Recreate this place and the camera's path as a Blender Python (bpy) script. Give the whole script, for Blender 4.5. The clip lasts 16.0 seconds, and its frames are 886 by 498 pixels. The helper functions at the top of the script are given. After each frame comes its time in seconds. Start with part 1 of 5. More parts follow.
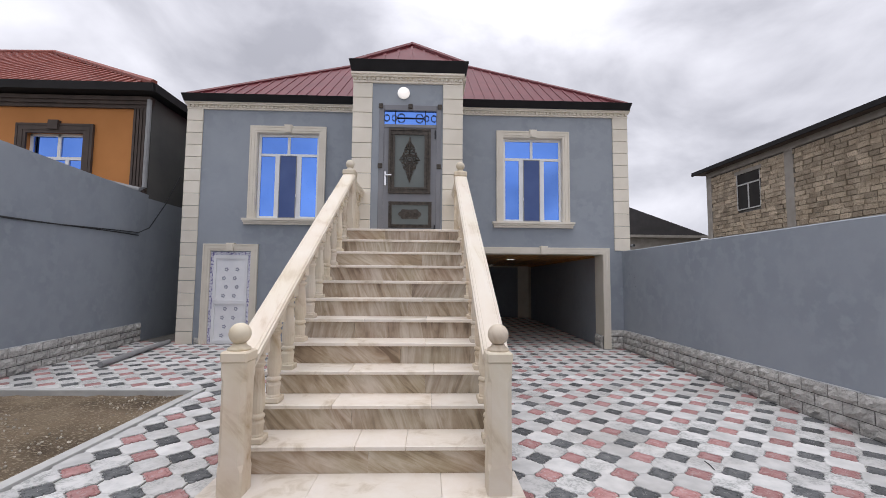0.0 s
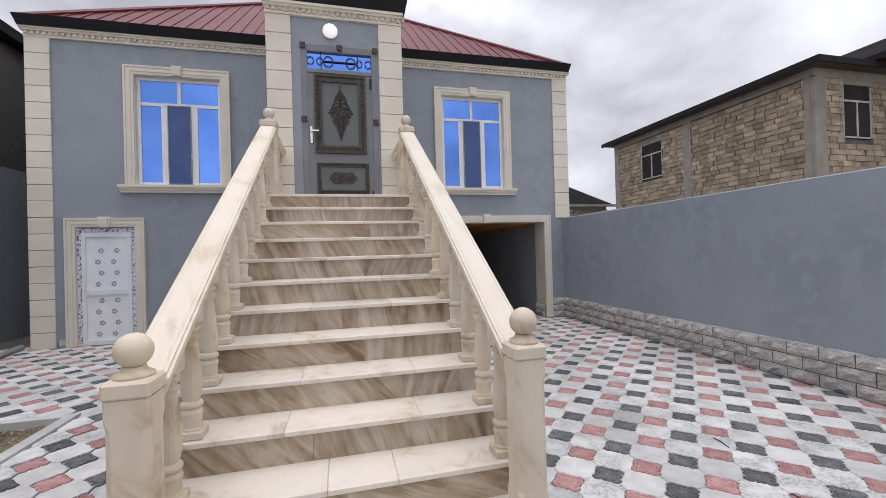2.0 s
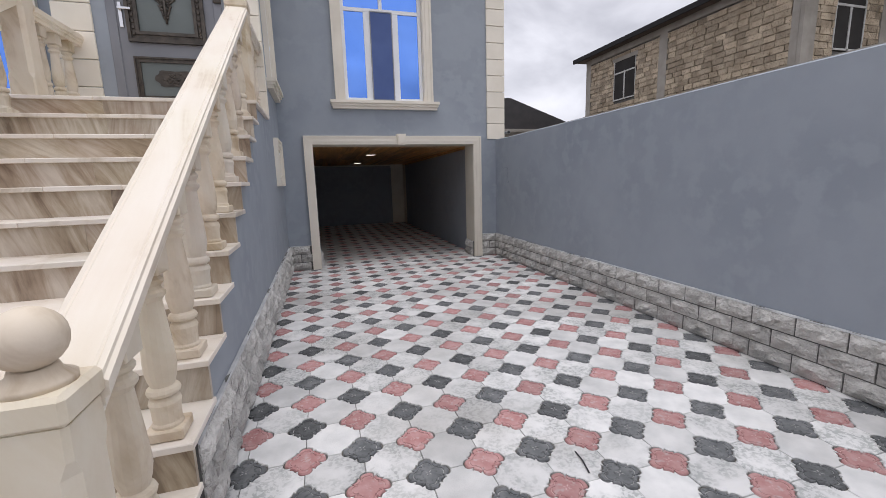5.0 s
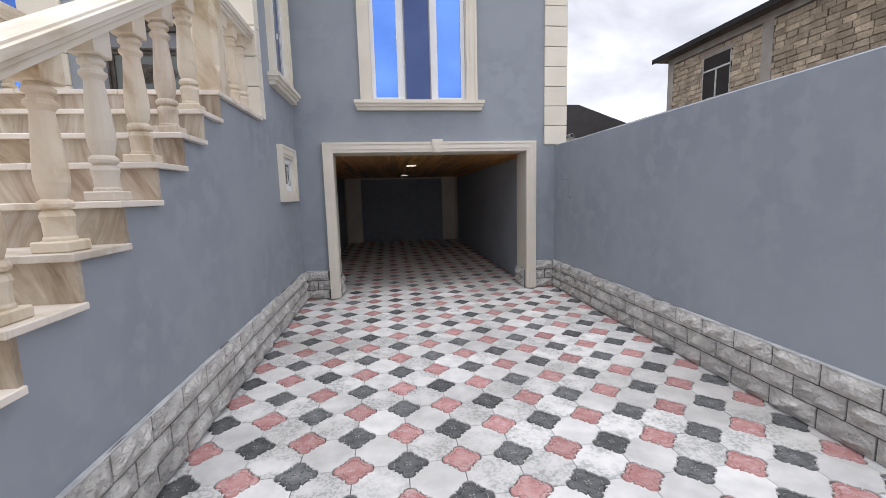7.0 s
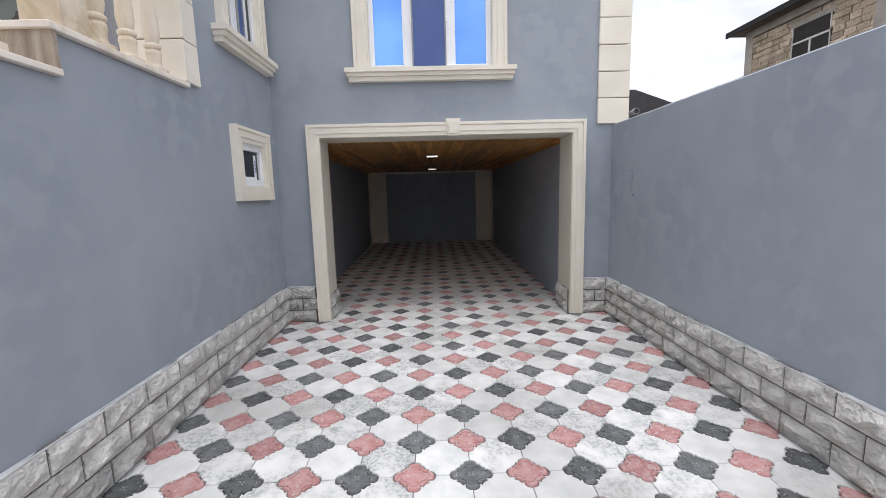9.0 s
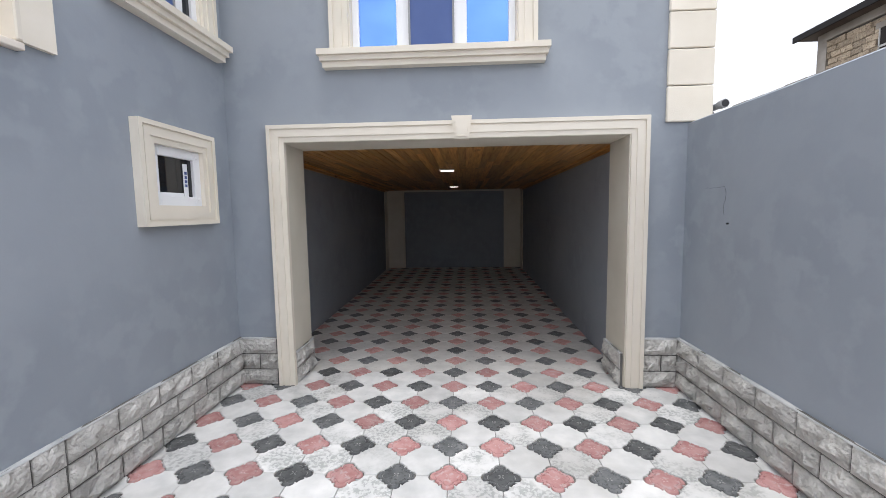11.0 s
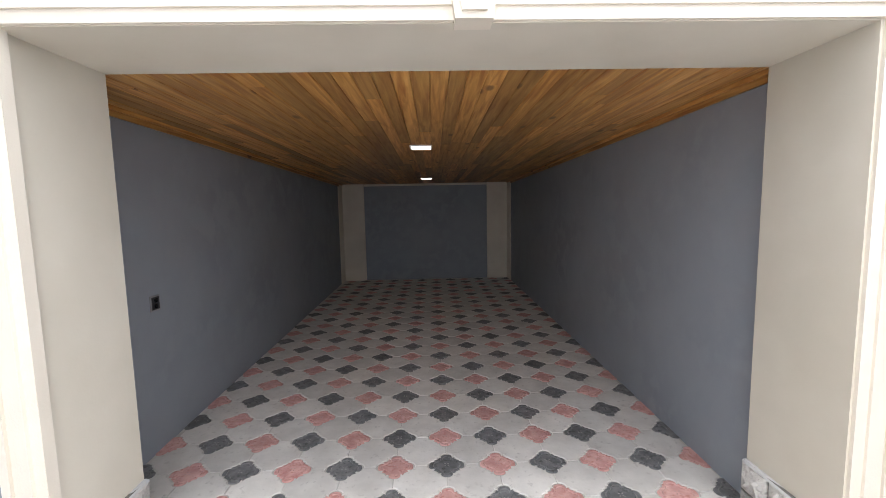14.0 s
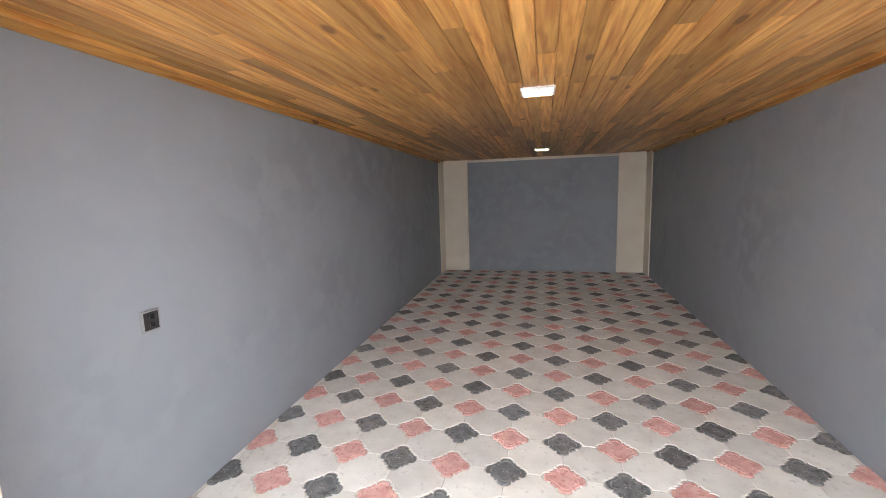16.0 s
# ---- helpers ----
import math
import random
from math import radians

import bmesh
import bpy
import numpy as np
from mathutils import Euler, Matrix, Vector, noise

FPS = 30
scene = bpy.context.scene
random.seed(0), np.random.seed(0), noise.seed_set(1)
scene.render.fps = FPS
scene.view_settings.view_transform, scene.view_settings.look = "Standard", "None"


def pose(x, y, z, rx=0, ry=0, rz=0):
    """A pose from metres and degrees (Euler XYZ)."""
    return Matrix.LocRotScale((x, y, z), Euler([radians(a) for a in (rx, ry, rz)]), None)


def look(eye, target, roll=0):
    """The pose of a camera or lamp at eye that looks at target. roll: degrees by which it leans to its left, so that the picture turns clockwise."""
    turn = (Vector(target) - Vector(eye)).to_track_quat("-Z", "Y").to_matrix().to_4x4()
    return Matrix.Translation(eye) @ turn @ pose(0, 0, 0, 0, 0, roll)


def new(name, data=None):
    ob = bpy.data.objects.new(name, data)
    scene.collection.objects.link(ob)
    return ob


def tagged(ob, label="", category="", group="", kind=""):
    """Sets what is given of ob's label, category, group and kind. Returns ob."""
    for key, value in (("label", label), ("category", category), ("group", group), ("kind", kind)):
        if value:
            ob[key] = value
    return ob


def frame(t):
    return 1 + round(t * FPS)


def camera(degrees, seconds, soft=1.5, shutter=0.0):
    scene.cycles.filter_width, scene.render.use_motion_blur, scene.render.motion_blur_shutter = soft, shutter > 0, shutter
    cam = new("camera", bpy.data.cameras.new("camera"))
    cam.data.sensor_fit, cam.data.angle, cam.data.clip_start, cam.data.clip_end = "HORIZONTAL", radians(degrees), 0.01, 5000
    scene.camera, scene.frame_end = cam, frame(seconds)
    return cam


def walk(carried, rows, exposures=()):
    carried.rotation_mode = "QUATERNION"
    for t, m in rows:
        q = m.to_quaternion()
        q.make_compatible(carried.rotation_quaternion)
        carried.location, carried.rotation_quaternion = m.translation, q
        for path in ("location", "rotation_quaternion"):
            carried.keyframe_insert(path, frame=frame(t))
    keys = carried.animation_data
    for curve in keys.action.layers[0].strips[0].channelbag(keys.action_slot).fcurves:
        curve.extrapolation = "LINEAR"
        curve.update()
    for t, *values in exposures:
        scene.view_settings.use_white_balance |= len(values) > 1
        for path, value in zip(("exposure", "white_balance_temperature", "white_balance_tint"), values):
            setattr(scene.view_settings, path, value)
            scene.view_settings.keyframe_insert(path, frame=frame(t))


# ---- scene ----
cam = camera(94.5, 16.0, soft=0.6)
PATH = [
    (0, (0.022, -0.066, 1.518), (0.088, 1.928, 1.663), 0.5),
    (0.5, (-0.053, 0.22, 1.526), (0.06, 2.213, 1.661), 0.2),
    (1, (-0.153, 0.461, 1.512), (0.026, 2.45, 1.628), -0.2),
    (1.5, (-0.359, 0.706, 1.501), (-0.063, 2.682, 1.584), -0.9),
    (2, (-0.409, 0.828, 1.513), (0.073, 2.769, 1.523), -1.6),
    (2.5, (-0.198, 0.955, 1.491), (0.499, 2.828, 1.416), -2.0),
    (3, (0.079, 1.041, 1.464), (0.993, 2.812, 1.296), -1.8),
    (3.5, (0.343, 1.225, 1.476), (1.42, 2.892, 1.226), -1.1),
    (4, (0.612, 1.396, 1.459), (1.578, 3.12, 1.158), -1.2),
    (4.2, (0.742, 1.436, 1.454), (1.598, 3.214, 1.132), -1.3),
    (6.3, (1.6, 2.475, 1.457), (1.968, 4.417, 1.151), -1.1),
    (6.5, (1.663, 2.598, 1.457), (2.001, 4.547, 1.158), -1.0),
    (7, (1.826, 2.933, 1.474), (2.082, 4.899, 1.21), -1.5),
    (7.5, (2.034, 3.27, 1.482), (2.183, 5.248, 1.226), -1.9),
    (8, (2.159, 3.6, 1.447), (2.295, 5.576, 1.171), -1.5),
    (8.2, (2.199, 3.752, 1.47), (2.339, 5.727, 1.187), -1.5),
    (10.3, (2.464, 5.076, 1.482), (2.311, 7.052, 1.216), -1.5),
    (10.5, (2.501, 5.215, 1.484), (2.362, 7.194, 1.238), -1.3),
    (11, (2.588, 5.562, 1.508), (2.477, 7.55, 1.321), -0.9),
    (11.5, (2.551, 5.948, 1.503), (2.512, 7.943, 1.373), -0.2),
    (12, (2.552, 6.272, 1.505), (2.54, 8.269, 1.383), -0.5),
    (12.5, (2.581, 6.619, 1.521), (2.557, 8.614, 1.38), -0.4),
    (13, (2.504, 6.926, 1.497), (2.499, 8.92, 1.336), -0.2),
    (13.5, (2.424, 7.257, 1.502), (2.457, 9.249, 1.324), -0.1),
    (14, (2.423, 7.603, 1.5), (2.471, 9.593, 1.305), -1.1),
    (14.5, (2.414, 7.899, 1.48), (2.491, 9.886, 1.266), -0.8),
    (15, (2.387, 8.211, 1.482), (2.51, 10.191, 1.226), -1.0),
    (15.5, (2.411, 8.493, 1.458), (2.315, 10.473, 1.19), -2.2),
    (16, (2.374, 8.788, 1.469), (1.892, 10.709, 1.197), -1.8),
]
EXPOSURE = [(0.0, 0.15, 6550, 14), (4.0, 0.18, 6550, 14), (7.0, 0.55, 6500, 13), (8.0, 0.68, 6500, 12), (10.5, 0.99, 6500, 11), (12.0, 1.1, 6500, 10), (13.0, 1.3, 6500, 10), (13.5, 1.6, 6500, 10), (14.0, 2.05, 6650, 11), (14.5, 2.5, 6700, 12), (15.0, 3.05, 6600, 11), (15.5, 3.52, 6700, 10), (16.0, 3.84, 6800, 10)]
walk(cam, [(t, look(eye, target, roll)) for t, eye, target, roll in PATH], EXPOSURE)

# ---- light ----
world = bpy.data.worlds.new("overcast_sky")
scene.world = world
world.use_nodes = True
wn, wl = world.node_tree.nodes, world.node_tree.links
wn.clear()
SUN_EL, SUN_ROT = 82.0, 190.0
w_out = wn.new("ShaderNodeOutputWorld")
w_bg = wn.new("ShaderNodeBackground")
w_sky = wn.new("ShaderNodeTexSky")
w_sky.sky_type, w_sky.sun_disc = "NISHITA", False
w_sky.sun_elevation, w_sky.sun_rotation = radians(SUN_EL), radians(SUN_ROT)
w_co = wn.new("ShaderNodeTexCoord")
w_map = wn.new("ShaderNodeMapping")
w_map.inputs["Scale"].default_value = (1.0, 1.0, 1.6)
w_map.inputs["Location"].default_value = (0.35, 0.1, 0.2)
w_noise = wn.new("ShaderNodeTexNoise")
w_noise.inputs["Scale"].default_value, w_noise.inputs["Detail"].default_value = 2.9, 7.0
w_noise.inputs["Roughness"].default_value, w_noise.inputs["Distortion"].default_value = 0.5, 0.35
w_ramp = wn.new("ShaderNodeValToRGB")
w_ramp.color_ramp.elements[0].position, w_ramp.color_ramp.elements[0].color = 0.33, (4.5, 4.65, 5.15, 1)
w_ramp.color_ramp.elements[1].position, w_ramp.color_ramp.elements[1].color = 0.64, (9.3, 9.55, 10.2, 1)
w_sep = wn.new("ShaderNodeSeparateXYZ")
w_up = wn.new("ShaderNodeMapRange")
w_up.inputs["From Min"].default_value, w_up.inputs["From Max"].default_value = 0.45, 1.0
w_up.inputs["To Min"].default_value, w_up.inputs["To Max"].default_value = 1.0, 1.5
w_gain = wn.new("ShaderNodeVectorMath")
w_gain.operation = "SCALE"
w_mix = wn.new("ShaderNodeMix")
w_mix.data_type = "RGBA"
w_mix.inputs["Factor"].default_value = 0.93
wl.new(w_co.outputs["Generated"], w_map.inputs["Vector"])
wl.new(w_map.outputs["Vector"], w_noise.inputs["Vector"])
wl.new(w_noise.outputs["Fac"], w_ramp.inputs["Fac"])
wl.new(w_co.outputs["Generated"], w_sep.inputs[0])
wl.new(w_sep.outputs["Z"], w_up.inputs["Value"])
wl.new(w_ramp.outputs["Color"], w_gain.inputs[0])
wl.new(w_up.outputs[0], w_gain.inputs["Scale"])
wl.new(w_sky.outputs["Color"], w_mix.inputs["A"])
wl.new(w_gain.outputs["Vector"], w_mix.inputs["B"])
wl.new(w_mix.outputs["Result"], w_bg.inputs["Color"])
wl.new(w_bg.outputs["Background"], w_out.inputs["Surface"])
w_bg.inputs["Strength"].default_value = 0.1

sun_data = bpy.data.lights.new("sun", "SUN")
sun_data.energy, sun_data.angle, sun_data.color = 1.05, radians(35), (1.0, 0.985, 0.96)
sun = new("sun", sun_data)
sun_dir = Vector((math.sin(radians(SUN_ROT)) * math.cos(radians(SUN_EL)), math.cos(radians(SUN_ROT)) * math.cos(radians(SUN_EL)), math.sin(radians(SUN_EL))))
sun.matrix_world = look(sun_dir * 40, (0, 0, 0))


# ---- materials ----
def surface(name, c1, c2, scale=3.0, fine=60.0, rough=0.8, bump=0.2, metal=0.0, vary=0.0, island=0.0, c3=None, stretch=(1, 1, 1), depth=0.01, coat=0.0, spot=0.55):
    """Two colours mixed by large blotches, a third by small stains, fine grain as relief."""
    m = bpy.data.materials.new(name)
    m.use_nodes = True
    n, l = m.node_tree.nodes, m.node_tree.links
    b = n["Principled BSDF"]
    co = n.new("ShaderNodeTexCoord")
    mp = n.new("ShaderNodeMapping")
    mp.inputs["Scale"].default_value = stretch
    l.new(co.outputs["Object"], mp.inputs["Vector"])
    vec = mp.outputs["Vector"]
    info = None
    if vary > 0:
        info = n.new("ShaderNodeObjectInfo")
        off = n.new("ShaderNodeVectorMath")
        off.operation = "MULTIPLY_ADD"
        off.inputs[1].default_value = (37.0, 53.0, 29.0)
        l.new(info.outputs["Random"], off.inputs[0])
        l.new(vec, off.inputs[2])
        vec = off.outputs[0]
    big = n.new("ShaderNodeTexNoise")
    big.inputs["Scale"].default_value, big.inputs["Detail"].default_value = scale, 5.0
    small = n.new("ShaderNodeTexNoise")
    small.inputs["Scale"].default_value, small.inputs["Detail"].default_value = fine, 4.0
    l.new(vec, big.inputs["Vector"])
    l.new(vec, small.inputs["Vector"])
    rp = n.new("ShaderNodeMapRange")
    rp.inputs["From Min"].default_value, rp.inputs["From Max"].default_value = 0.32, 0.68
    l.new(big.outputs["Fac"], rp.inputs["Value"])
    mix = n.new("ShaderNodeMix")
    mix.data_type = "RGBA"
    mix.inputs["A"].default_value, mix.inputs["B"].default_value = (*c1, 1), (*c2, 1)
    l.new(rp.outputs[0], mix.inputs["Factor"])
    col = mix.outputs["Result"]
    if c3:
        rs = n.new("ShaderNodeMapRange")
        rs.inputs["From Min"].default_value, rs.inputs["From Max"].default_value = spot, spot + 0.12
        l.new(small.outputs["Fac"], rs.inputs["Value"])
        m3 = n.new("ShaderNodeMix")
        m3.data_type = "RGBA"
        m3.inputs["B"].default_value = (*c3, 1)
        l.new(rs.outputs[0], m3.inputs["Factor"])
        l.new(col, m3.inputs["A"])
        col = m3.outputs["Result"]
    if vary > 0 or island > 0:
        hsv = n.new("ShaderNodeHueSaturation")
        mr = n.new("ShaderNodeMapRange")
        k = vary if vary > 0 else island
        mr.inputs["To Min"].default_value, mr.inputs["To Max"].default_value = 1 - k, 1 + k
        if island > 0:
            geo = n.new("ShaderNodeNewGeometry")
            if vary > 0:
                ad = n.new("ShaderNodeMath")
                ad.operation = "ADD"
                fr = n.new("ShaderNodeMath")
                fr.operation = "FRACT"
                l.new(geo.outputs["Random Per Island"], ad.inputs[0])
                l.new(info.outputs["Random"], ad.inputs[1])
                l.new(ad.outputs[0], fr.inputs[0])
                l.new(fr.outputs[0], mr.inputs["Value"])
            else:
                l.new(geo.outputs["Random Per Island"], mr.inputs["Value"])
        else:
            l.new(info.outputs["Random"], mr.inputs["Value"])
        l.new(mr.outputs[0], hsv.inputs["Value"])
        l.new(col, hsv.inputs["Color"])
        col = hsv.outputs["Color"]
    l.new(col, b.inputs["Base Color"])
    b.inputs["Roughness"].default_value = rough
    b.inputs["Metallic"].default_value = metal
    b.inputs["Coat Weight"].default_value = coat
    if bump > 0:
        bp = n.new("ShaderNodeBump")
        bp.inputs["Strength"].default_value, bp.inputs["Distance"].default_value = bump, depth
        l.new(small.outputs["Fac"], bp.inputs["Height"])
        l.new(bp.outputs["Normal"], b.inputs["Normal"])
    return m


def veined(name, light, mid, dark, scale, turn, rough, swing=0.0, tint=0.0, patch=0.33):
    """Banded stone: slanting veins that wander, over blotches."""
    m = bpy.data.materials.new(name)
    m.use_nodes = True
    n, l = m.node_tree.nodes, m.node_tree.links
    b = n["Principled BSDF"]
    co = n.new("ShaderNodeTexCoord")
    info = n.new("ShaderNodeObjectInfo")
    off = n.new("ShaderNodeVectorMath")
    off.operation = "MULTIPLY_ADD"
    off.inputs[1].default_value = (31.0, 17.0, 23.0)
    l.new(info.outputs["Random"], off.inputs[0])
    l.new(co.outputs["Object"], off.inputs[2])
    mp = n.new("ShaderNodeMapping")
    spin = n.new("ShaderNodeVectorMath")
    spin.operation = "MULTIPLY_ADD"
    spin.inputs[1].default_value, spin.inputs[2].default_value = (0.0, swing, swing * 0.5), (turn[0], turn[1] - swing / 2, turn[2] - swing / 4)
    l.new(info.outputs["Random"], spin.inputs[0])
    l.new(spin.outputs[0], mp.inputs["Rotation"])
    l.new(off.outputs[0], mp.inputs["Vector"])
    st = n.new("ShaderNodeMapping")
    st.inputs["Scale"].default_value = (3.6, 3.6, 0.55)
    l.new(mp.outputs["Vector"], st.inputs["Vector"])
    wv = n.new("ShaderNodeTexNoise")
    wv.inputs["Scale"].default_value, wv.inputs["Distortion"].default_value = scale, 0.9
    wv.inputs["Detail"].default_value, wv.inputs["Roughness"].default_value = 6.0, 0.62
    l.new(st.outputs["Vector"], wv.inputs["Vector"])
    bl = n.new("ShaderNodeTexNoise")
    bl.inputs["Scale"].default_value, bl.inputs["Detail"].default_value = 2.6, 5.0
    l.new(mp.outputs["Vector"], bl.inputs["Vector"])
    mul = n.new("ShaderNodeMix")
    mul.inputs["Factor"].default_value = patch
    l.new(wv.outputs["Fac"], mul.inputs["A"])
    l.new(bl.outputs["Fac"], mul.inputs["B"])
    rp = n.new("ShaderNodeValToRGB")
    e = rp.color_ramp.elements
    e[0].position, e[0].color = 0.36, (*dark, 1)
    e[1].position, e[1].color = 0.62, (*light, 1)
    x = e.new(0.47)
    x.color = (*mid, 1)
    l.new(mul.outputs[0], rp.inputs["Fac"])
    hs = n.new("ShaderNodeHueSaturation")
    mr = n.new("ShaderNodeMapRange")
    mr.inputs["To Min"].default_value, mr.inputs["To Max"].default_value = 0.92, 1.06
    l.new(info.outputs["Random"], mr.inputs["Value"])
    l.new(mr.outputs[0], hs.inputs["Value"])
    wide = n.new("ShaderNodeTexNoise")
    wide.inputs["Scale"].default_value = 1.9
    l.new(off.outputs[0], wide.inputs["Vector"])
    hue = n.new("ShaderNodeMapRange")
    hue.inputs["From Min"].default_value, hue.inputs["From Max"].default_value = 0.3, 0.7
    hue.inputs["To Min"].default_value, hue.inputs["To Max"].default_value = 0.5 - tint * 0.6, 0.5 + tint * 0.4
    l.new(wide.outputs["Fac"], hue.inputs["Value"])
    l.new(hue.outputs[0], hs.inputs["Hue"])
    sat = n.new("ShaderNodeMapRange")
    sat.inputs["To Min"].default_value, sat.inputs["To Max"].default_value = 1.0 - tint * 4, 1.0 + tint * 8
    l.new(info.outputs["Random"], sat.inputs["Value"])
    l.new(sat.outputs[0], hs.inputs["Saturation"])
    l.new(rp.outputs["Color"], hs.inputs["Color"])
    l.new(hs.outputs["Color"], b.inputs["Base Color"])
    b.inputs["Roughness"].default_value = rough
    fn = n.new("ShaderNodeTexNoise")
    fn.inputs["Scale"].default_value = 90.0
    l.new(mp.outputs["Vector"], fn.inputs["Vector"])
    bp = n.new("ShaderNodeBump")
    bp.inputs["Strength"].default_value, bp.inputs["Distance"].default_value = 0.12, 0.004
    l.new(fn.outputs["Fac"], bp.inputs["Height"])
    l.new(bp.outputs["Normal"], b.inputs["Normal"])
    return m


def plain(name, c, rough=0.5, metal=0.0, emit=0.0):
    m = bpy.data.materials.new(name)
    m.use_nodes = True
    b = m.node_tree.nodes["Principled BSDF"]
    b.inputs["Base Color"].default_value, b.inputs["Roughness"].default_value, b.inputs["Metallic"].default_value = (*c, 1), rough, metal
    if emit:
        b.inputs["Emission Color"].default_value, b.inputs["Emission Strength"].default_value = (1.0, 0.96, 0.88, 1), emit
    return m


def worn_paver(name):
    """Pale cast concrete: some pavers smooth and clean, others pitted and stained."""
    m = bpy.data.materials.new(name)
    m.use_nodes = True
    n, l = m.node_tree.nodes, m.node_tree.links
    b = n["Principled BSDF"]
    co, info, geo = n.new("ShaderNodeTexCoord"), n.new("ShaderNodeObjectInfo"), n.new("ShaderNodeNewGeometry")

    def calc(op, a, c):
        k = n.new("ShaderNodeMath")
        k.operation = op
        for i, v in enumerate((a, c)):
            if isinstance(v, float):
                k.inputs[i].default_value = v
            else:
                l.new(v, k.inputs[i])
        return k.outputs[0]

    def ramp(v, lo, hi, t0=0.0, t1=1.0):
        k = n.new("ShaderNodeMapRange")
        for key, val in (("From Min", lo), ("From Max", hi), ("To Min", t0), ("To Max", t1)):
            k.inputs[key].default_value = val
        l.new(v, k.inputs["Value"])
        return k.outputs[0]

    def blend(fac, a, c):
        k = n.new("ShaderNodeMix")
        k.data_type = "RGBA"
        l.new(fac, k.inputs["Factor"])
        for key, v in (("A", a), ("B", c)):
            if isinstance(v, tuple):
                k.inputs[key].default_value = (*v, 1)
            else:
                l.new(v, k.inputs[key])
        return k.outputs["Result"]

    def grain(vec, scale, detail, rough=0.5):
        k = n.new("ShaderNodeTexNoise")
        k.inputs["Scale"].default_value, k.inputs["Detail"].default_value, k.inputs["Roughness"].default_value = scale, detail, rough
        l.new(vec, k.inputs["Vector"])
        return k.outputs["Fac"]

    own = calc("FRACT", calc("ADD", info.outputs["Random"], geo.outputs["Random Per Island"]), 0.0)
    off = n.new("ShaderNodeVectorMath")
    off.operation = "MULTIPLY_ADD"
    off.inputs[1].default_value = (37.0, 53.0, 29.0)
    l.new(own, off.inputs[0])
    l.new(co.outputs["Object"], off.inputs[2])
    vec = off.outputs[0]
    cloud, worm, fine = grain(vec, 7.0, 4.0), grain(vec, 46.0, 2.0, 0.6), grain(vec, 150.0, 3.0)
    col = blend(ramp(cloud, 0.3, 0.7), (0.52, 0.525, 0.52), (0.71, 0.705, 0.695))
    pitted = calc("MULTIPLY", ramp(own, 0.36, 0.62), ramp(cloud, 0.62, 0.42))
    pits = calc("MULTIPLY", ramp(worm, 0.47, 0.56), pitted)
    col = blend(calc("MULTIPLY", pits, 0.85), col, (0.33, 0.345, 0.335))
    grime = ramp(grain(geo.outputs["Position"], 0.8, 6.0), 0.48, 0.68, 0.0, 0.55)
    col = blend(grime, col, (0.36, 0.345, 0.32))
    hs = n.new("ShaderNodeHueSaturation")
    l.new(ramp(calc("FRACT", calc("MULTIPLY", own, 7.31), 0.0), 0.0, 1.0, 0.82, 1.08), hs.inputs["Value"])
    l.new(col, hs.inputs["Color"])
    l.new(hs.outputs["Color"], b.inputs["Base Color"])
    b.inputs["Roughness"].default_value = 0.75
    bp = n.new("ShaderNodeBump")
    bp.inputs["Strength"].default_value, bp.inputs["Distance"].default_value = 0.5, 0.006
    l.new(calc("ADD", calc("MULTIPLY", worm, pitted), calc("MULTIPLY", fine, 0.35)), bp.inputs["Height"])
    l.new(bp.outputs["Normal"], b.inputs["Normal"])
    return m


M_WALL = surface("grey_paint", (0.262, 0.293, 0.332), (0.318, 0.35, 0.389), 1.3, 5.5, 0.7, 0.14, c3=(0.305, 0.337, 0.376), depth=0.02, spot=0.48)
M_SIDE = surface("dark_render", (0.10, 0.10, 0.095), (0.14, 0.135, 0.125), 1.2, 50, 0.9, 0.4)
M_CREAM = surface("cream_stone", (0.72, 0.665, 0.565), (0.80, 0.745, 0.645), 2.5, 140, 0.7, 0.3, vary=0.04, depth=0.003)
M_REVEAL = surface("reveal_plaster", (0.60, 0.56, 0.465), (0.69, 0.65, 0.555), 1.6, 60, 0.75, 0.1, depth=0.004)
M_ROCK = surface("rockface_stone", (0.42, 0.41, 0.385), (0.60, 0.585, 0.555), 9, 34, 0.85, 1.0, vary=0.16, depth=0.035)
M_MORTAR = surface("mortar", (0.10, 0.097, 0.09), (0.17, 0.165, 0.155), 6, 90, 0.95, 0.5)
M_TREAD = veined("tread_marble", (0.80, 0.745, 0.675), (0.75, 0.685, 0.60), (0.55, 0.475, 0.375), 1.6, (0, 0, 0.5), 0.34, 1.2, 0.012, 0.5)
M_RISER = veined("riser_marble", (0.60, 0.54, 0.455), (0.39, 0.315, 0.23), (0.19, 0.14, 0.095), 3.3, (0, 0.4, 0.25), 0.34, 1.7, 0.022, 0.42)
M_BALU = veined("carved_stone", (0.72, 0.65, 0.54), (0.67, 0.585, 0.46), (0.46, 0.36, 0.24), 1.5, (0.2, 0.5, 0.4), 0.62, 0.8, 0.02, 0.5)
M_RAIL = veined("rail_stone", (0.80, 0.735, 0.63), (0.765, 0.685, 0.565), (0.58, 0.475, 0.345), 1.7, (1.1, 0.2, 0.2), 0.55, 0.5, 0.015, 0.5)
M_LIGHT = worn_paver("light_paver")
M_RED = surface("red_paver", (0.36, 0.165, 0.16), (0.46, 0.27, 0.26), 14, 32, 0.75, 0.5, vary=0.16, island=0.16, c3=(0.45, 0.33, 0.32), depth=0.006)
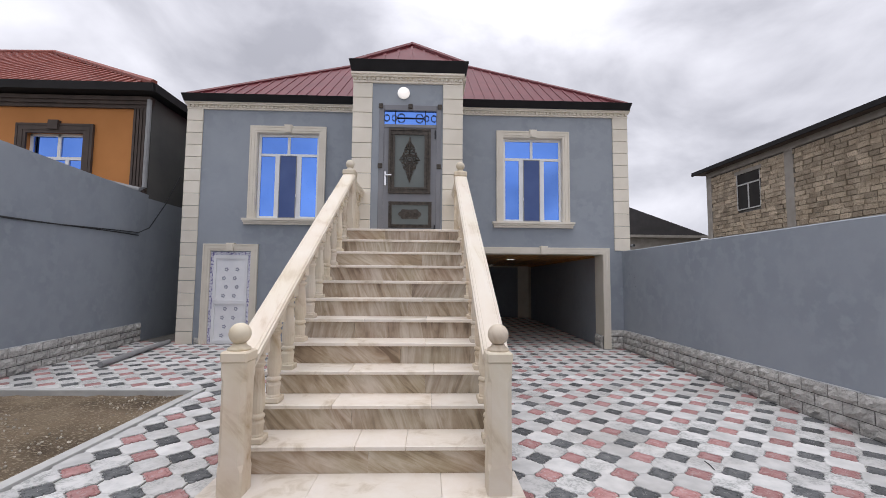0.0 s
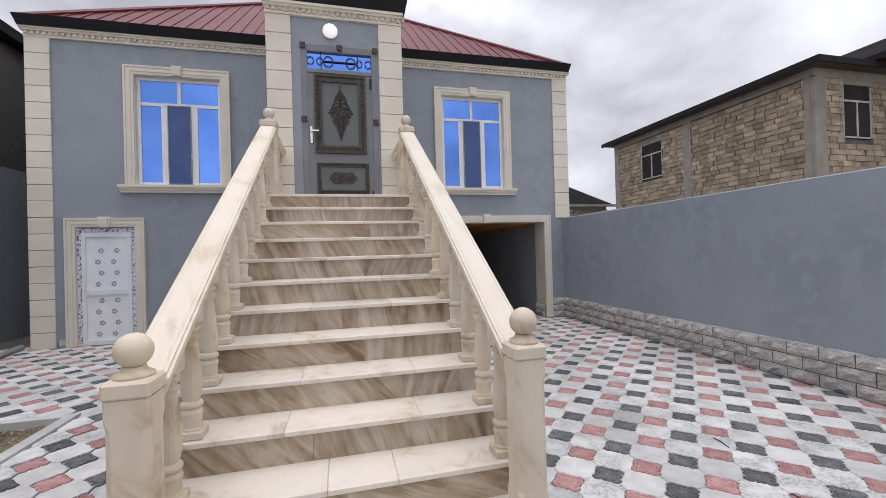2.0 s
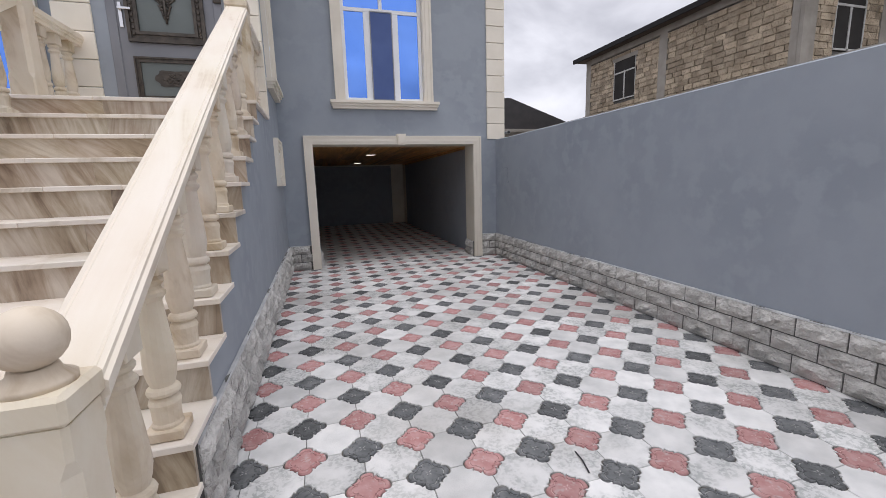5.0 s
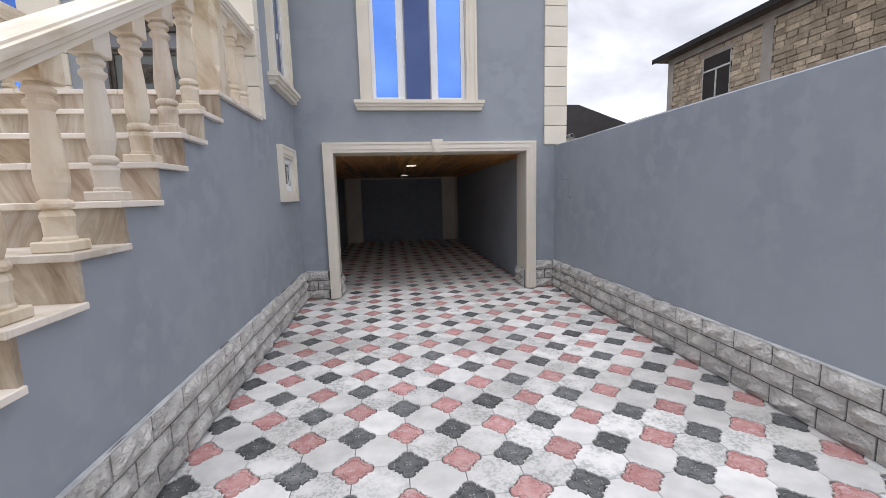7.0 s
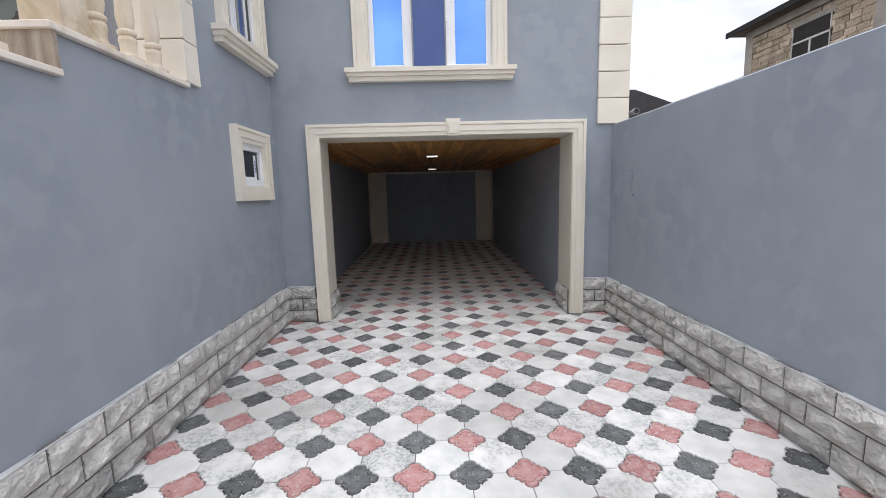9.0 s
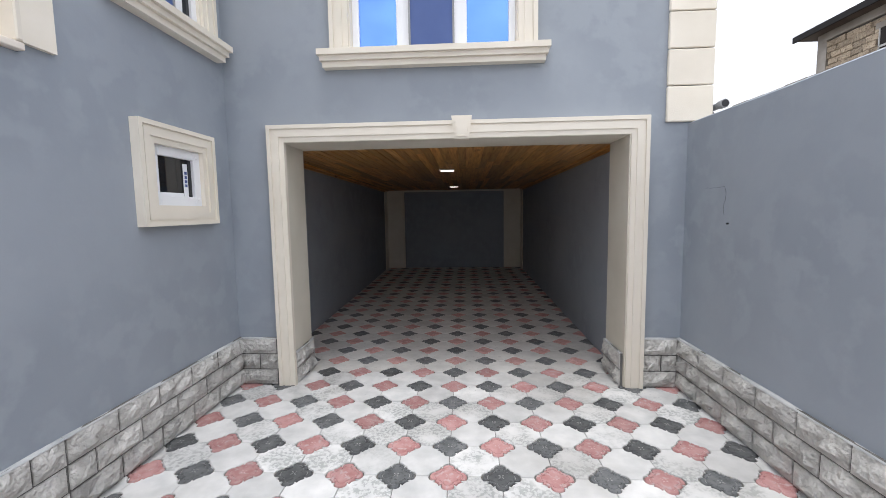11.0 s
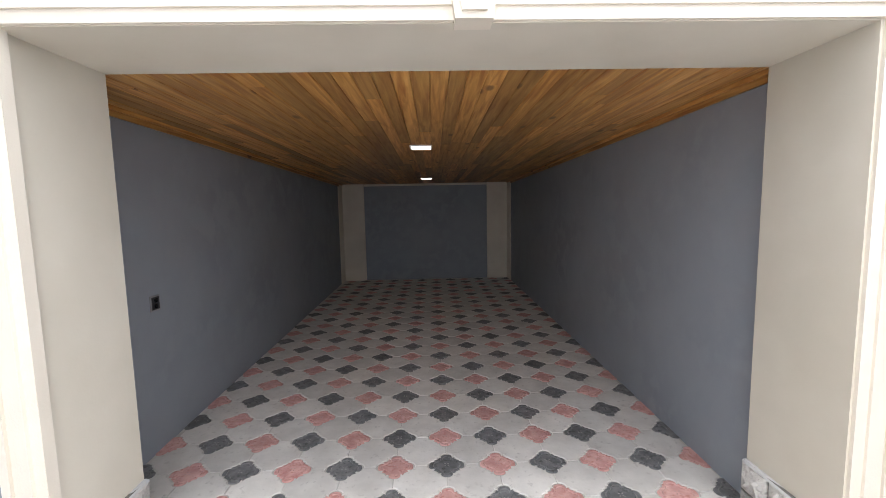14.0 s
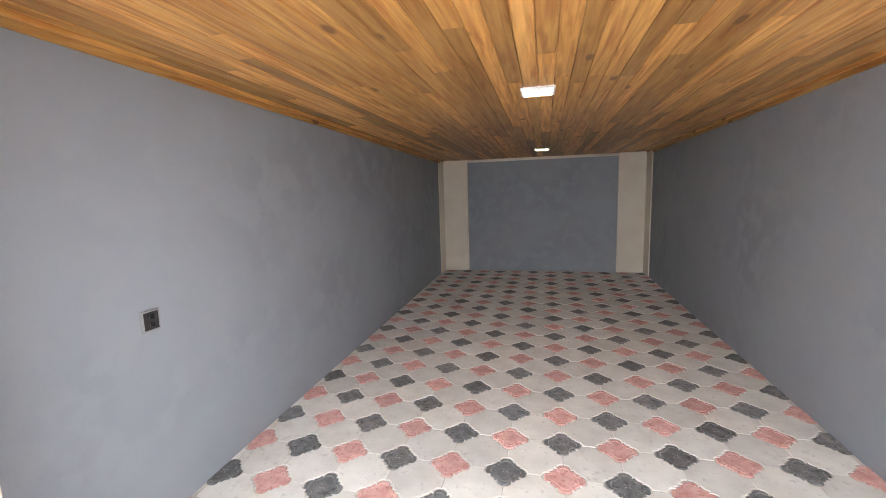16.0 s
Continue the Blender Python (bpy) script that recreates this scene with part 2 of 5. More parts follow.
M_BLACK = surface("black_paver", (0.075, 0.08, 0.083), (0.15, 0.155, 0.158), 13, 45, 0.62, 0.45, vary=0.3, island=0.3, c3=(0.055, 0.058, 0.06), depth=0.006)
# Garage copies: fewer stains, and colours raised to brighten the dim floor.
M_LIGHT_IN = surface("clean_brightened_paver", (0.56, 0.55, 0.525), (0.68, 0.67, 0.64), 6.5, 30, 0.65, 0.35, vary=0.1, island=0.1, c3=(0.50, 0.49, 0.47), depth=0.005, spot=0.6)
M_RED_IN = surface("clean_brightened_red_paver", (0.50, 0.26, 0.24), (0.66, 0.41, 0.38), 16, 45, 0.7, 0.4, vary=0.12, island=0.12, c3=(0.48, 0.22, 0.20), depth=0.006)
M_BLACK_IN = surface("clean_brightened_black_paver", (0.11, 0.115, 0.12), (0.20, 0.205, 0.21), 18, 45, 0.6, 0.4, vary=0.22, island=0.22, c3=(0.075, 0.078, 0.08), depth=0.006)
M_JOINT_IN = surface("pale_joint_dust", (0.42, 0.41, 0.385), (0.58, 0.57, 0.54), 9, 120, 0.95, 0.4)
M_DUST = surface("cement_dust", (0.20, 0.20, 0.195), (0.40, 0.395, 0.385), 30, 90, 0.9, 0.3)
M_DUST_RED = surface("pink_cement_dust", (0.40, 0.22, 0.21), (0.56, 0.40, 0.38), 30, 90, 0.9, 0.3)
M_CAULK = surface("white_caulk", (0.38, 0.39, 0.40), (0.56, 0.565, 0.56), 8, 60, 0.7, 0.4)
M_JOINT = surface("joint_sand", (0.10, 0.095, 0.085), (0.17, 0.16, 0.145), 9, 120, 0.95, 0.4)
M_DIRT = surface("bare_soil", (0.11, 0.078, 0.048), (0.36, 0.275, 0.18), 1.1, 38, 0.95, 1.0, c3=(0.42, 0.34, 0.24), depth=0.08, spot=0.53)
M_PEBBLE = surface("pebble", (0.36, 0.32, 0.26), (0.62, 0.57, 0.49), 20, 60, 0.9, 0.3, island=0.4)
M_KERB = surface("kerb_concrete", (0.46, 0.46, 0.45), (0.58, 0.58, 0.565), 4, 80, 0.85, 0.4)
M_ROOF = surface("red_sheet_metal", (0.13, 0.017, 0.024), (0.165, 0.025, 0.032), 1.5, 30, 0.5, 0.05, metal=0.0)
M_FASCIA = surface("black_fascia", (0.006, 0.005, 0.006), (0.011, 0.010, 0.011), 3, 60, 0.9, 0.05)
M_PVC = surface("white_pvc", (0.80, 0.81, 0.83), (0.86, 0.865, 0.875), 3, 90, 0.3, 0.02)
M_PANE = surface("blue_coated_glass", (0.13, 0.29, 0.80), (0.17, 0.34, 0.85), 1.2, 8, 0.04, 0.0, metal=1.0)
M_SCREEN = surface("insect_screen", (0.045, 0.085, 0.25), (0.07, 0.12, 0.31), 2, 240, 0.35, 0.15, depth=0.002)
M_DARKGLASS = plain("dark_glass", (0.015, 0.017, 0.02), 0.04)
M_DOOR = surface("grey_steel_door", (0.19, 0.195, 0.215), (0.225, 0.23, 0.25), 3, 90, 0.38, 0.05)
M_DOORPANEL = surface("green_grey_panel", (0.115, 0.135, 0.13), (0.14, 0.16, 0.155), 3, 90, 0.35, 0.05)
M_BRONZE = surface("dark_bronze", (0.05, 0.042, 0.036), (0.10, 0.085, 0.07), 16, 90, 0.4, 0.5, metal=0.5)
M_UNLIT = surface("unlit_interior_black", (0.016, 0.014, 0.013), (0.028, 0.025, 0.023), 2, 20, 0.9, 0.0)
M_CHROME = plain("chrome", (0.75, 0.75, 0.76), 0.18, 1.0)
M_IRON = plain("black_iron", (0.02, 0.02, 0.025), 0.45, 0.3)
M_GLOBE = plain("opal_glass", (0.9, 0.9, 0.9), 0.25, 0.0, 0.45)
M_FILM = surface("protective_film", (0.84, 0.85, 0.88), (0.90, 0.905, 0.92), 5, 60, 0.35, 0.1)
M_FILMEDGE = surface("printed_film", (0.80, 0.80, 0.85), (0.70, 0.71, 0.80), 6, 26, 0.35, 0.05, c3=(0.12, 0.11, 0.34), spot=0.49)
M_PRINT = plain("grey_print", (0.27, 0.28, 0.36), 0.5)
M_ORANGE = surface("orange_paint", (0.46, 0.185, 0.05), (0.53, 0.22, 0.065), 1.2, 80, 0.8, 0.2)
M_BROWN = surface("brown_trim", (0.055, 0.04, 0.034), (0.085, 0.062, 0.052), 3, 60, 0.7, 0.2)
M_TILEROOF = surface("brick_red_roof", (0.26, 0.075, 0.06), (0.32, 0.10, 0.075), 1.5, 30, 0.6, 0.1)
M_BLOCK = surface("limestone_block", (0.33, 0.265, 0.19), (0.50, 0.415, 0.31), 3, 22, 0.95, 0.9, vary=0.3, island=0.34, c3=(0.21, 0.165, 0.12), depth=0.05)
M_CONC = surface("rough_concrete", (0.27, 0.25, 0.22), (0.36, 0.335, 0.30), 2.5, 30, 0.95, 0.5)
M_DARKROOF = surface("dark_roof_tile", (0.035, 0.033, 0.034), (0.055, 0.05, 0.05), 2, 40, 0.6, 0.2)
M_REDWOOD = surface("red_soffit", (0.12, 0.035, 0.025), (0.16, 0.05, 0.035), 3, 40, 0.6, 0.1)
M_WHITE = surface("white_render", (0.66, 0.67, 0.68), (0.74, 0.745, 0.75), 2, 50, 0.8, 0.1)
M_PIPE = surface("grey_pipe", (0.24, 0.245, 0.25), (0.31, 0.315, 0.32), 4, 60, 0.5, 0.05)
M_CABLE = plain("black_cable", (0.02, 0.02, 0.022), 0.6)
M_LED = plain("led_panel", (0.9, 0.9, 0.88), 0.4, 0.0, 1.4)
M_EARTH = surface("dry_ground", (0.20, 0.18, 0.15), (0.27, 0.245, 0.205), 0.3, 8, 0.95, 0.3)


def wood(name):
    m = bpy.data.materials.new(name)
    m.use_nodes = True
    n, l = m.node_tree.nodes, m.node_tree.links
    b = n["Principled BSDF"]
    co = n.new("ShaderNodeTexCoord")
    geo = n.new("ShaderNodeNewGeometry")
    off = n.new("ShaderNodeVectorMath")
    off.operation = "MULTIPLY_ADD"
    off.inputs[1].default_value = (13.0, 41.0, 7.0)
    l.new(geo.outputs["Random Per Island"], off.inputs[0])
    l.new(co.outputs["Object"], off.inputs[2])
    mp = n.new("ShaderNodeMapping")
    mp.inputs["Scale"].default_value = (1.0, 0.06, 1.0)
    l.new(off.outputs[0], mp.inputs["Vector"])
    gr = n.new("ShaderNodeTexNoise")
    gr.inputs["Scale"].default_value, gr.inputs["Detail"].default_value, gr.inputs["Distortion"].default_value = 38.0, 5.0, 0.6
    l.new(mp.outputs["Vector"], gr.inputs["Vector"])
    rp = n.new("ShaderNodeValToRGB")
    e = rp.color_ramp.elements
    e[0].position, e[0].color = 0.3, (0.34, 0.125, 0.025, 1)
    e[1].position, e[1].color = 0.72, (0.70, 0.41, 0.135, 1)
    l.new(gr.outputs["Fac"], rp.inputs["Fac"])
    kp = n.new("ShaderNodeMapping")
    kp.inputs["Scale"].default_value = (1.0, 0.45, 1.0)
    l.new(off.outputs[0], kp.inputs["Vector"])
    kn = n.new("ShaderNodeTexVoronoi")
    kn.inputs["Scale"].default_value = 5.0
    l.new(kp.outputs["Vector"], kn.inputs["Vector"])
    kr = n.new("ShaderNodeMapRange")
    kr.inputs["From Min"].default_value, kr.inputs["From Max"].default_value = 0.08, 0.14
    kr.inputs["To Min"].default_value, kr.inputs["To Max"].default_value = 0.85, 0.0
    l.new(kn.outputs["Distance"], kr.inputs["Value"])
    mk = n.new("ShaderNodeMix")
    mk.data_type = "RGBA"
    mk.inputs["B"].default_value = (0.14, 0.05, 0.015, 1)
    l.new(kr.outputs[0], mk.inputs["Factor"])
    l.new(rp.outputs["Color"], mk.inputs["A"])
    hs = n.new("ShaderNodeHueSaturation")
    mr = n.new("ShaderNodeMapRange")
    mr.inputs["To Min"].default_value, mr.inputs["To Max"].default_value = 0.55, 1.4
    l.new(geo.outputs["Random Per Island"], mr.inputs["Value"])
    l.new(mr.outputs[0], hs.inputs["Value"])
    l.new(mk.outputs["Result"], hs.inputs["Color"])
    l.new(hs.outputs["Color"], b.inputs["Base Color"])
    b.inputs["Roughness"].default_value = 0.38
    bp = n.new("ShaderNodeBump")
    bp.inputs["Strength"].default_value, bp.inputs["Distance"].default_value = 0.1, 0.004
    l.new(gr.outputs["Fac"], bp.inputs["Height"])
    l.new(bp.outputs["Normal"], b.inputs["Normal"])
    return m


M_WOOD = wood("varnished_pine")


# ---- building helpers ----
def box(bm, x0, y0, z0, x1, y1, z1, bevel=0.0, m=None):
    c = [Vector((x, y, z)) for x in (x0, x1) for y in (y0, y1) for z in (z0, z1)]
    if m is not None:
        c = [m @ p for p in c]
    v = [bm.verts.new(p) for p in c]
    f = [bm.faces.new([v[i] for i in q]) for q in ((0, 1, 3, 2), (4, 6, 7, 5), (0, 4, 5, 1), (2, 3, 7, 6), (0, 2, 6, 4), (1, 5, 7, 3))]
    if bevel:
        bmesh.ops.bevel(bm, geom=list({e for q in f for e in q.edges}), offset=bevel, segments=1, affect="EDGES")
    return bm


def boxes(*args, bevel=0.0):
    bm = bmesh.new()
    for a in args:
        box(bm, *a, bevel=bevel)
    return bm


def mesh_of(bm, name, mat, smooth=False):
    bmesh.ops.recalc_face_normals(bm, faces=bm.faces)
    me = bpy.data.meshes.new(name)
    bm.to_mesh(me)
    bm.free()
    me.materials.append(mat)
    if smooth:
        for p in me.polygons:
            p.use_smooth = True
    return me


def part(name, bm, material, parent, label="", smooth=False):
    ob = new(name, mesh_of(bm, name, material, smooth))
    ob.parent = parent
    if label:
        ob["label"] = label
    return ob


def thing(name, label, category, group="", kind="", at=(0, 0, 0)):
    ob = new(name)
    ob.location = at
    ob.empty_display_size = 0.1
    return tagged(ob, label, category, group, kind)


def solid(name, bm, material, label, category, group="", kind="", smooth=False):
    return tagged(new(name, mesh_of(bm, name, material, smooth)), label, category, group, kind)


def lathe(bm, profile, seg=16, at=(0, 0, 0)):
    rings = []
    for r, z in profile:
        rings.append([bm.verts.new((at[0] + r * math.cos(2 * math.pi * k / seg), at[1] + r * math.sin(2 * math.pi * k / seg), at[2] + z)) for k in range(seg)])
    for a, b in zip(rings, rings[1:]):
        for k in range(seg):
            bm.faces.new((a[k], a[(k + 1) % seg], b[(k + 1) % seg], b[k]))
    bm.faces.new(rings[0][::-1])
    bm.faces.new(rings[-1])
    return bm


def tube(bm, pts, r, seg=8):
    """A round bar along points."""
    pts = [Vector(p) for p in pts]
    rings = []
    for i, p in enumerate(pts):
        d = (pts[min(i + 1, len(pts) - 1)] - pts[max(i - 1, 0)]).normalized()
        s = d.cross(Vector((0.13, 0.21, 0.97))).normalized()
        u = s.cross(d)
        rings.append([bm.verts.new(p + r * (s * math.cos(2 * math.pi * k / seg) + u * math.sin(2 * math.pi * k / seg))) for k in range(seg)])
    for a, b in zip(rings, rings[1:]):
        for k in range(seg):
            bm.faces.new((a[k], a[(k + 1) % seg], b[(k + 1) % seg], b[k]))
    bm.faces.new(rings[0][::-1])
    bm.faces.new(rings[-1])
    return bm


def prism(bm, outline, y0, y1, m=None):
    """An outline in x and z, drawn out along y."""
    a = [Vector((x, y0, z)) for x, z in outline]
    b = [Vector((x, y1, z)) for x, z in outline]
    if m is not None:
        a, b = [m @ p for p in a], [m @ p for p in b]
    a, b = [bm.verts.new(p) for p in a], [bm.verts.new(p) for p in b]
    bm.faces.new(a)
    bm.faces.new(b[::-1])
    for k in range(len(a)):
        bm.faces.new((a[k], b[k], b[(k + 1) % len(a)], a[(k + 1) % len(a)]))
    return bm


def wall_panel(bm, a0, a1, z0, z1, t0, t1, holes, along="x"):
    """A wall from a0 to a1, with rectangular holes (a0, z0, a1, z1) through its thickness t0 to t1."""
    xs = sorted({a0, a1, *[h[0] for h in holes], *[h[2] for h in holes]})
    zs = sorted({z0, z1, *[h[1] for h in holes], *[h[3] for h in holes]})
    for i in range(len(xs) - 1):
        for j in range(len(zs) - 1):
            cx, cz = (xs[i] + xs[i + 1]) / 2, (zs[j] + zs[j + 1]) / 2
            if any(h[0] < cx < h[2] and h[1] < cz < h[3] for h in holes):
                continue
            if along == "x":
                box(bm, xs[i], t0, zs[j], xs[i + 1], t1, zs[j + 1])
            else:
                box(bm, t0, xs[i], zs[j], t1, xs[i + 1], zs[j + 1])
    return bm


def moulding(bm, x0, z0, x1, z1, w, sides="ltrb", m=None):
    """A stepped frame round an opening that faces -y: the outer edge of it given; its back lies at y = 0."""
    steps = ((0.0, 0.22, 0.060), (0.22, 0.32, 0.048), (0.32, 0.70, 0.054), (0.70, 1.0, 0.044))
    for a, b, d in steps:
        p, q = a * w, b * w
        X0, X1, Z0, Z1 = x0 + p, x1 - p, z0 + (p if "b" in sides else 0), z1 - p
        x0i, x1i, z0i, z1i = x0 + q, x1 - q, z0 + (q if "b" in sides else 0), z1 - q
        quads = {"l": ((X0, Z0), (x0i, z0i), (x0i, z1i), (X0, Z1)), "r": ((X1, Z0), (X1, Z1), (x1i, z1i), (x1i, z0i)),
                 "t": ((X0, Z1), (x0i, z1i), (x1i, z1i), (X1, Z1)), "b": ((X0, Z0), (X1, Z0), (x1i, z0i), (x0i, z0i))}
        for s in sides:
            prism(bm, quads[s], -d, 0.0, m)
    return bm


def keystone(cx, z0, z1, w, depth=0.085):
    bm = bmesh.new()
    prism(bm, ((cx - w * 0.36, z0), (cx + w * 0.36, z0), (cx + w * 0.5, z1), (cx - w * 0.5, z1)), -depth, 0.0)
    prism(bm, ((cx - w * 0.24, z0 + 0.02), (cx + w * 0.24, z0 + 0.02), (cx + w * 0.36, z1 - 0.025), (cx - w * 0.36, z1 - 0.025)), -depth - 0.012, -depth)
    return bm


# ---- plan ----
FY = 9.0            # face of the main front
VY = 7.38           # face of the entrance bay
VX0, VX1 = -1.40, 0.58
HX0, HX1 = -5.36, 4.50
BACK = 20.2
EAVE = 5.53


def rise(x):
    """The yard climbs a little towards the garden."""
    return 0.08 * min(1.0, max(0.0, (-1.5 - x) / 1.6))


# ground and yard bed
bm = bmesh.new()
for cell in ((-1500, -1500, 1500, 1500),):
    v = [bm.verts.new(p) for p in ((cell[0], cell[1], -0.06), (cell[2], cell[1], -0.06), (cell[2], cell[3], -0.06), (cell[0], cell[3], -0.06))]
    bm.faces.new(v)
solid("ground", bm, M_EARTH, "dry bare ground around the houses", "ground", kind="structure")

pav = solid("pavement", boxes((-1.5, -5.0, -0.055, 4.36, 9.45, -0.012)), M_JOINT, "patterned concrete paving of the yard with sandy joints", "pavement", kind="structure")
bm = bmesh.new()
prism(bm, ((-7.6, -0.055), (-1.5, -0.055), (-1.5, -0.012), (-3.1, 0.068), (-7.6, 0.068)), 5.38, 12.0)
prism(bm, ((-2.86, -0.055), (-1.5, -0.055), (-1.5, -0.012), (-2.86, 0.056)), -5.0, 5.38)
part("paving_bed", bm, M_JOINT, pav)
gfl = solid("floor", boxes((0.45, 9.45, -0.055, 4.2, 16.5, -0.006)), M_JOINT_IN, "patterned concrete paving of the garage floor", "floor", kind="structure")

# garden soil with its kerb
bm = bmesh.new()
N = 44
grid = {}
for i in range(N + 1):
    for j in range(N + 1):
        x, y = -6.6 + 3.68 * i / N, -5.0 + 10.34 * j / N
        edge = min(1, (N - i) / 4, (N - j) / 4)
        grid[i, j] = bm.verts.new((x, y, 0.015 + 0.05 * edge * noise.noise((x * 1.1, y * 1.1, 3)) + 0.02 * noise.noise((x * 6, y * 6, 1))))
for i in range(N):
    for j in range(N):
        bm.faces.new((grid[i, j], grid[i + 1, j], grid[i + 1, j + 1], grid[i, j + 1]))
solid("garden_soil", bm, M_DIRT, "bare brown garden soil with scattered stones", "soil", kind="structure", smooth=True)
bm = bmesh.new()
rnd = random.Random(5)
for _ in range(1900):
    x, y, s = rnd.uniform(-6.2, -3.0), rnd.uniform(0.5, 5.25), rnd.uniform(0.004, 0.02)
    if noise.noise((x * 0.9, y * 0.9, 9)) < -0.12:
        continue
    z = 0.022 + 0.05 * noise.noise((x * 1.1, y * 1.1, 3))
    bmesh.ops.create_icosphere(bm, subdivisions=1, radius=s, matrix=Matrix.Translation((x, y, z)) @ Euler((rnd.random() * 3, rnd.random() * 3, 0)).to_matrix().to_4x4() @ Matrix.Diagonal((1, 0.75, 0.5, 1)))
solid("pebbles", bm, M_PEBBLE, "small stones scattered on the soil", "stones", kind="stuff")
kerb = thing("kerb", "pale concrete kerb edging the bare soil", "kerb", kind="structure")
part("kerb_stone", boxes((-6.3, 5.335, -0.03, -2.93, 5.415, 0.088), bevel=0.006), M_KERB, kerb)
bm = bmesh.new()
prism(bm, ((-2.93, -0.03), (-2.83, -0.03), (-2.83, 0.086), (-2.93, 0.086)), -5.0, 5.415)
part("kerb_stone", bm, M_KERB, kerb)

# ---- house shell ----
LW, RW = (-3.98, 2.80, -2.31, 4.88), (1.51, 2.80, 3.17, 4.88)
FRAME_W = 0.15
GX0, GX1, GZ = 1.058, 3.915, 2.10


def inner(w, side=FRAME_W):
    return (w[0] + side, w[1], w[2] - side, w[3] - side)


DOORL = (-4.88, 0.06, -3.71, 2.235)
wall = thing("wall_front", "grey painted plaster front of the house", "wall", kind="structure")
bm = bmesh.new()
wall_panel(bm, HX0, VX0, -0.05, 5.5, FY, FY + 0.42, [inner(LW), (DOORL[0] + 0.15, -0.05, DOORL[2] - 0.15, DOORL[3] - 0.17)])
part("plaster", bm, M_WALL, wall)
bm = bmesh.new()
wall_panel(bm, VX1 - 0.25, HX1, -0.05, 5.5, FY, FY + 0.42, [inner(RW), (GX0, -0.05, GX1, GZ)])
part("plaster", bm, M_WALL, wall)
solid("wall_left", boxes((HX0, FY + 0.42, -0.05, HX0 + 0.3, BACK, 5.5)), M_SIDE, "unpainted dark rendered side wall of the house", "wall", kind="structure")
solid("wall_right", boxes((HX1 - 0.3, FY + 0.42, -0.05, HX1, BACK, 5.5)), M_WALL, "grey painted side wall of the house", "wall", kind="structure")
solid("wall_back", boxes((HX0 + 0.3, BACK - 0.3, -0.05, HX1 - 0.3, BACK, 5.5)), M_WALL, "plain grey back wall of the house", "wall", kind="structure")
solid("attic_floor", boxes((HX0 + 0.3, FY + 0.42, 5.3, HX1 - 0.3, BACK - 0.3, 5.45)), M_CONC, "concrete slab under the roof", "floor slab", kind="structure")

# entrance bay
bay = thing("wall_entrance", "grey plastered entrance bay that stands forward", "wall", kind="structure")
D0, D1, DZ0, DZ1 = -0.935, 0.215, 2.30, 4.74
bm = bmesh.new()
wall_panel(bm, VX0, VX1, 0.0, 5.5, VY, VY + 0.3, [(D0, DZ0 - 0.02, D1, DZ1)])
SW = (7.97, 1.435, 8.72, 2.10)
UW = (7.92, 2.86, 8.86, 4.6)
wall_panel(bm, VY + 0.3, FY, 0.0, 5.5, VX1 - 0.28, VX1, [(SW[0] + 0.13, SW[1] + 0.13, SW[2] - 0.13, SW[3] - 0.13), (UW[0] + 0.12, UW[1], UW[2] - 0.12, UW[3] - 0.12)], along="y")
wall_panel(bm, VY + 0.3, FY, 0.0, 5.5, VX0, VX0 + 0.28, [], along="y")
part("plaster", bm, M_WALL, bay)
solid("bay_ceiling", boxes((VX0 + 0.28, VY + 0.3, 5.3, VX1 - 0.28, FY, 5.45)), M_CONC, "slab over the entrance bay", "floor slab", kind="structure")
solid("bay_floor", boxes((VX0 + 0.28, VY + 0.3, 2.15, VX1 - 0.28, FY, 2.28)), M_CONC, "slab under the entrance bay", "floor slab", kind="structure")

# ---- garage ----
CZ0, CZ1 = 2.105, 2.045
GY0, GY1 = 9.42, 16.38


def gl(y):
    return 0.665 - 0.15 * (y - GY0) / (GY1 - GY0)


def gr(y):
    return 3.985 + 0.05 * (y - GY0) / (GY1 - GY0)


def strip(bm, x0, x1, y0, x2, x3, y1, z0, z1, z2=None, z3=None):
    """A bar from the end (x0..x1, y0) to the end (x2..x3, y1)."""
    z2, z3 = (z0 if z2 is None else z2), (z1 if z3 is None else z3)
    c = [bm.verts.new(p) for p in ((x0, y0, z0), (x1, y0, z0), (x1, y0, z1), (x0, y0, z1), (x2, y1, z2), (x3, y1, z2), (x3, y1, z3), (x2, y1, z3))]
    for q in ((0, 1, 2, 3), (7, 6, 5, 4), (0, 4, 5, 1), (1, 5, 6, 2), (2, 6, 7, 3), (3, 7, 4, 0)):
        bm.faces.new([c[i] for i in q])
    return bm


bm = strip(bmesh.new(), gl(GY0) - 0.2, gl(GY0), GY0, gl(GY1) - 0.2, gl(GY1), GY1, -0.05, 2.3)
solid("wall_garage_left", bm, M_WALL, "smooth grey painted garage wall", "wall", kind="structure")
bm = strip(bmesh.new(), gr(GY0), gr(GY0) + 0.2, GY0, gr(GY1), gr(GY1) + 0.2, GY1, -0.05, 2.3)
solid("wall_garage_right", bm, M_WALL, "smooth grey painted garage wall", "wall", kind="structure")
solid("wall_garage_back", boxes((0.3, GY1, -0.05, 4.3, GY1 + 0.2, 2.3)), M_WALL, "grey painted wall at the end of the garage", "wall", kind="structure")
bm = bmesh.new()
rnd = random.Random(11)
x = 0.30
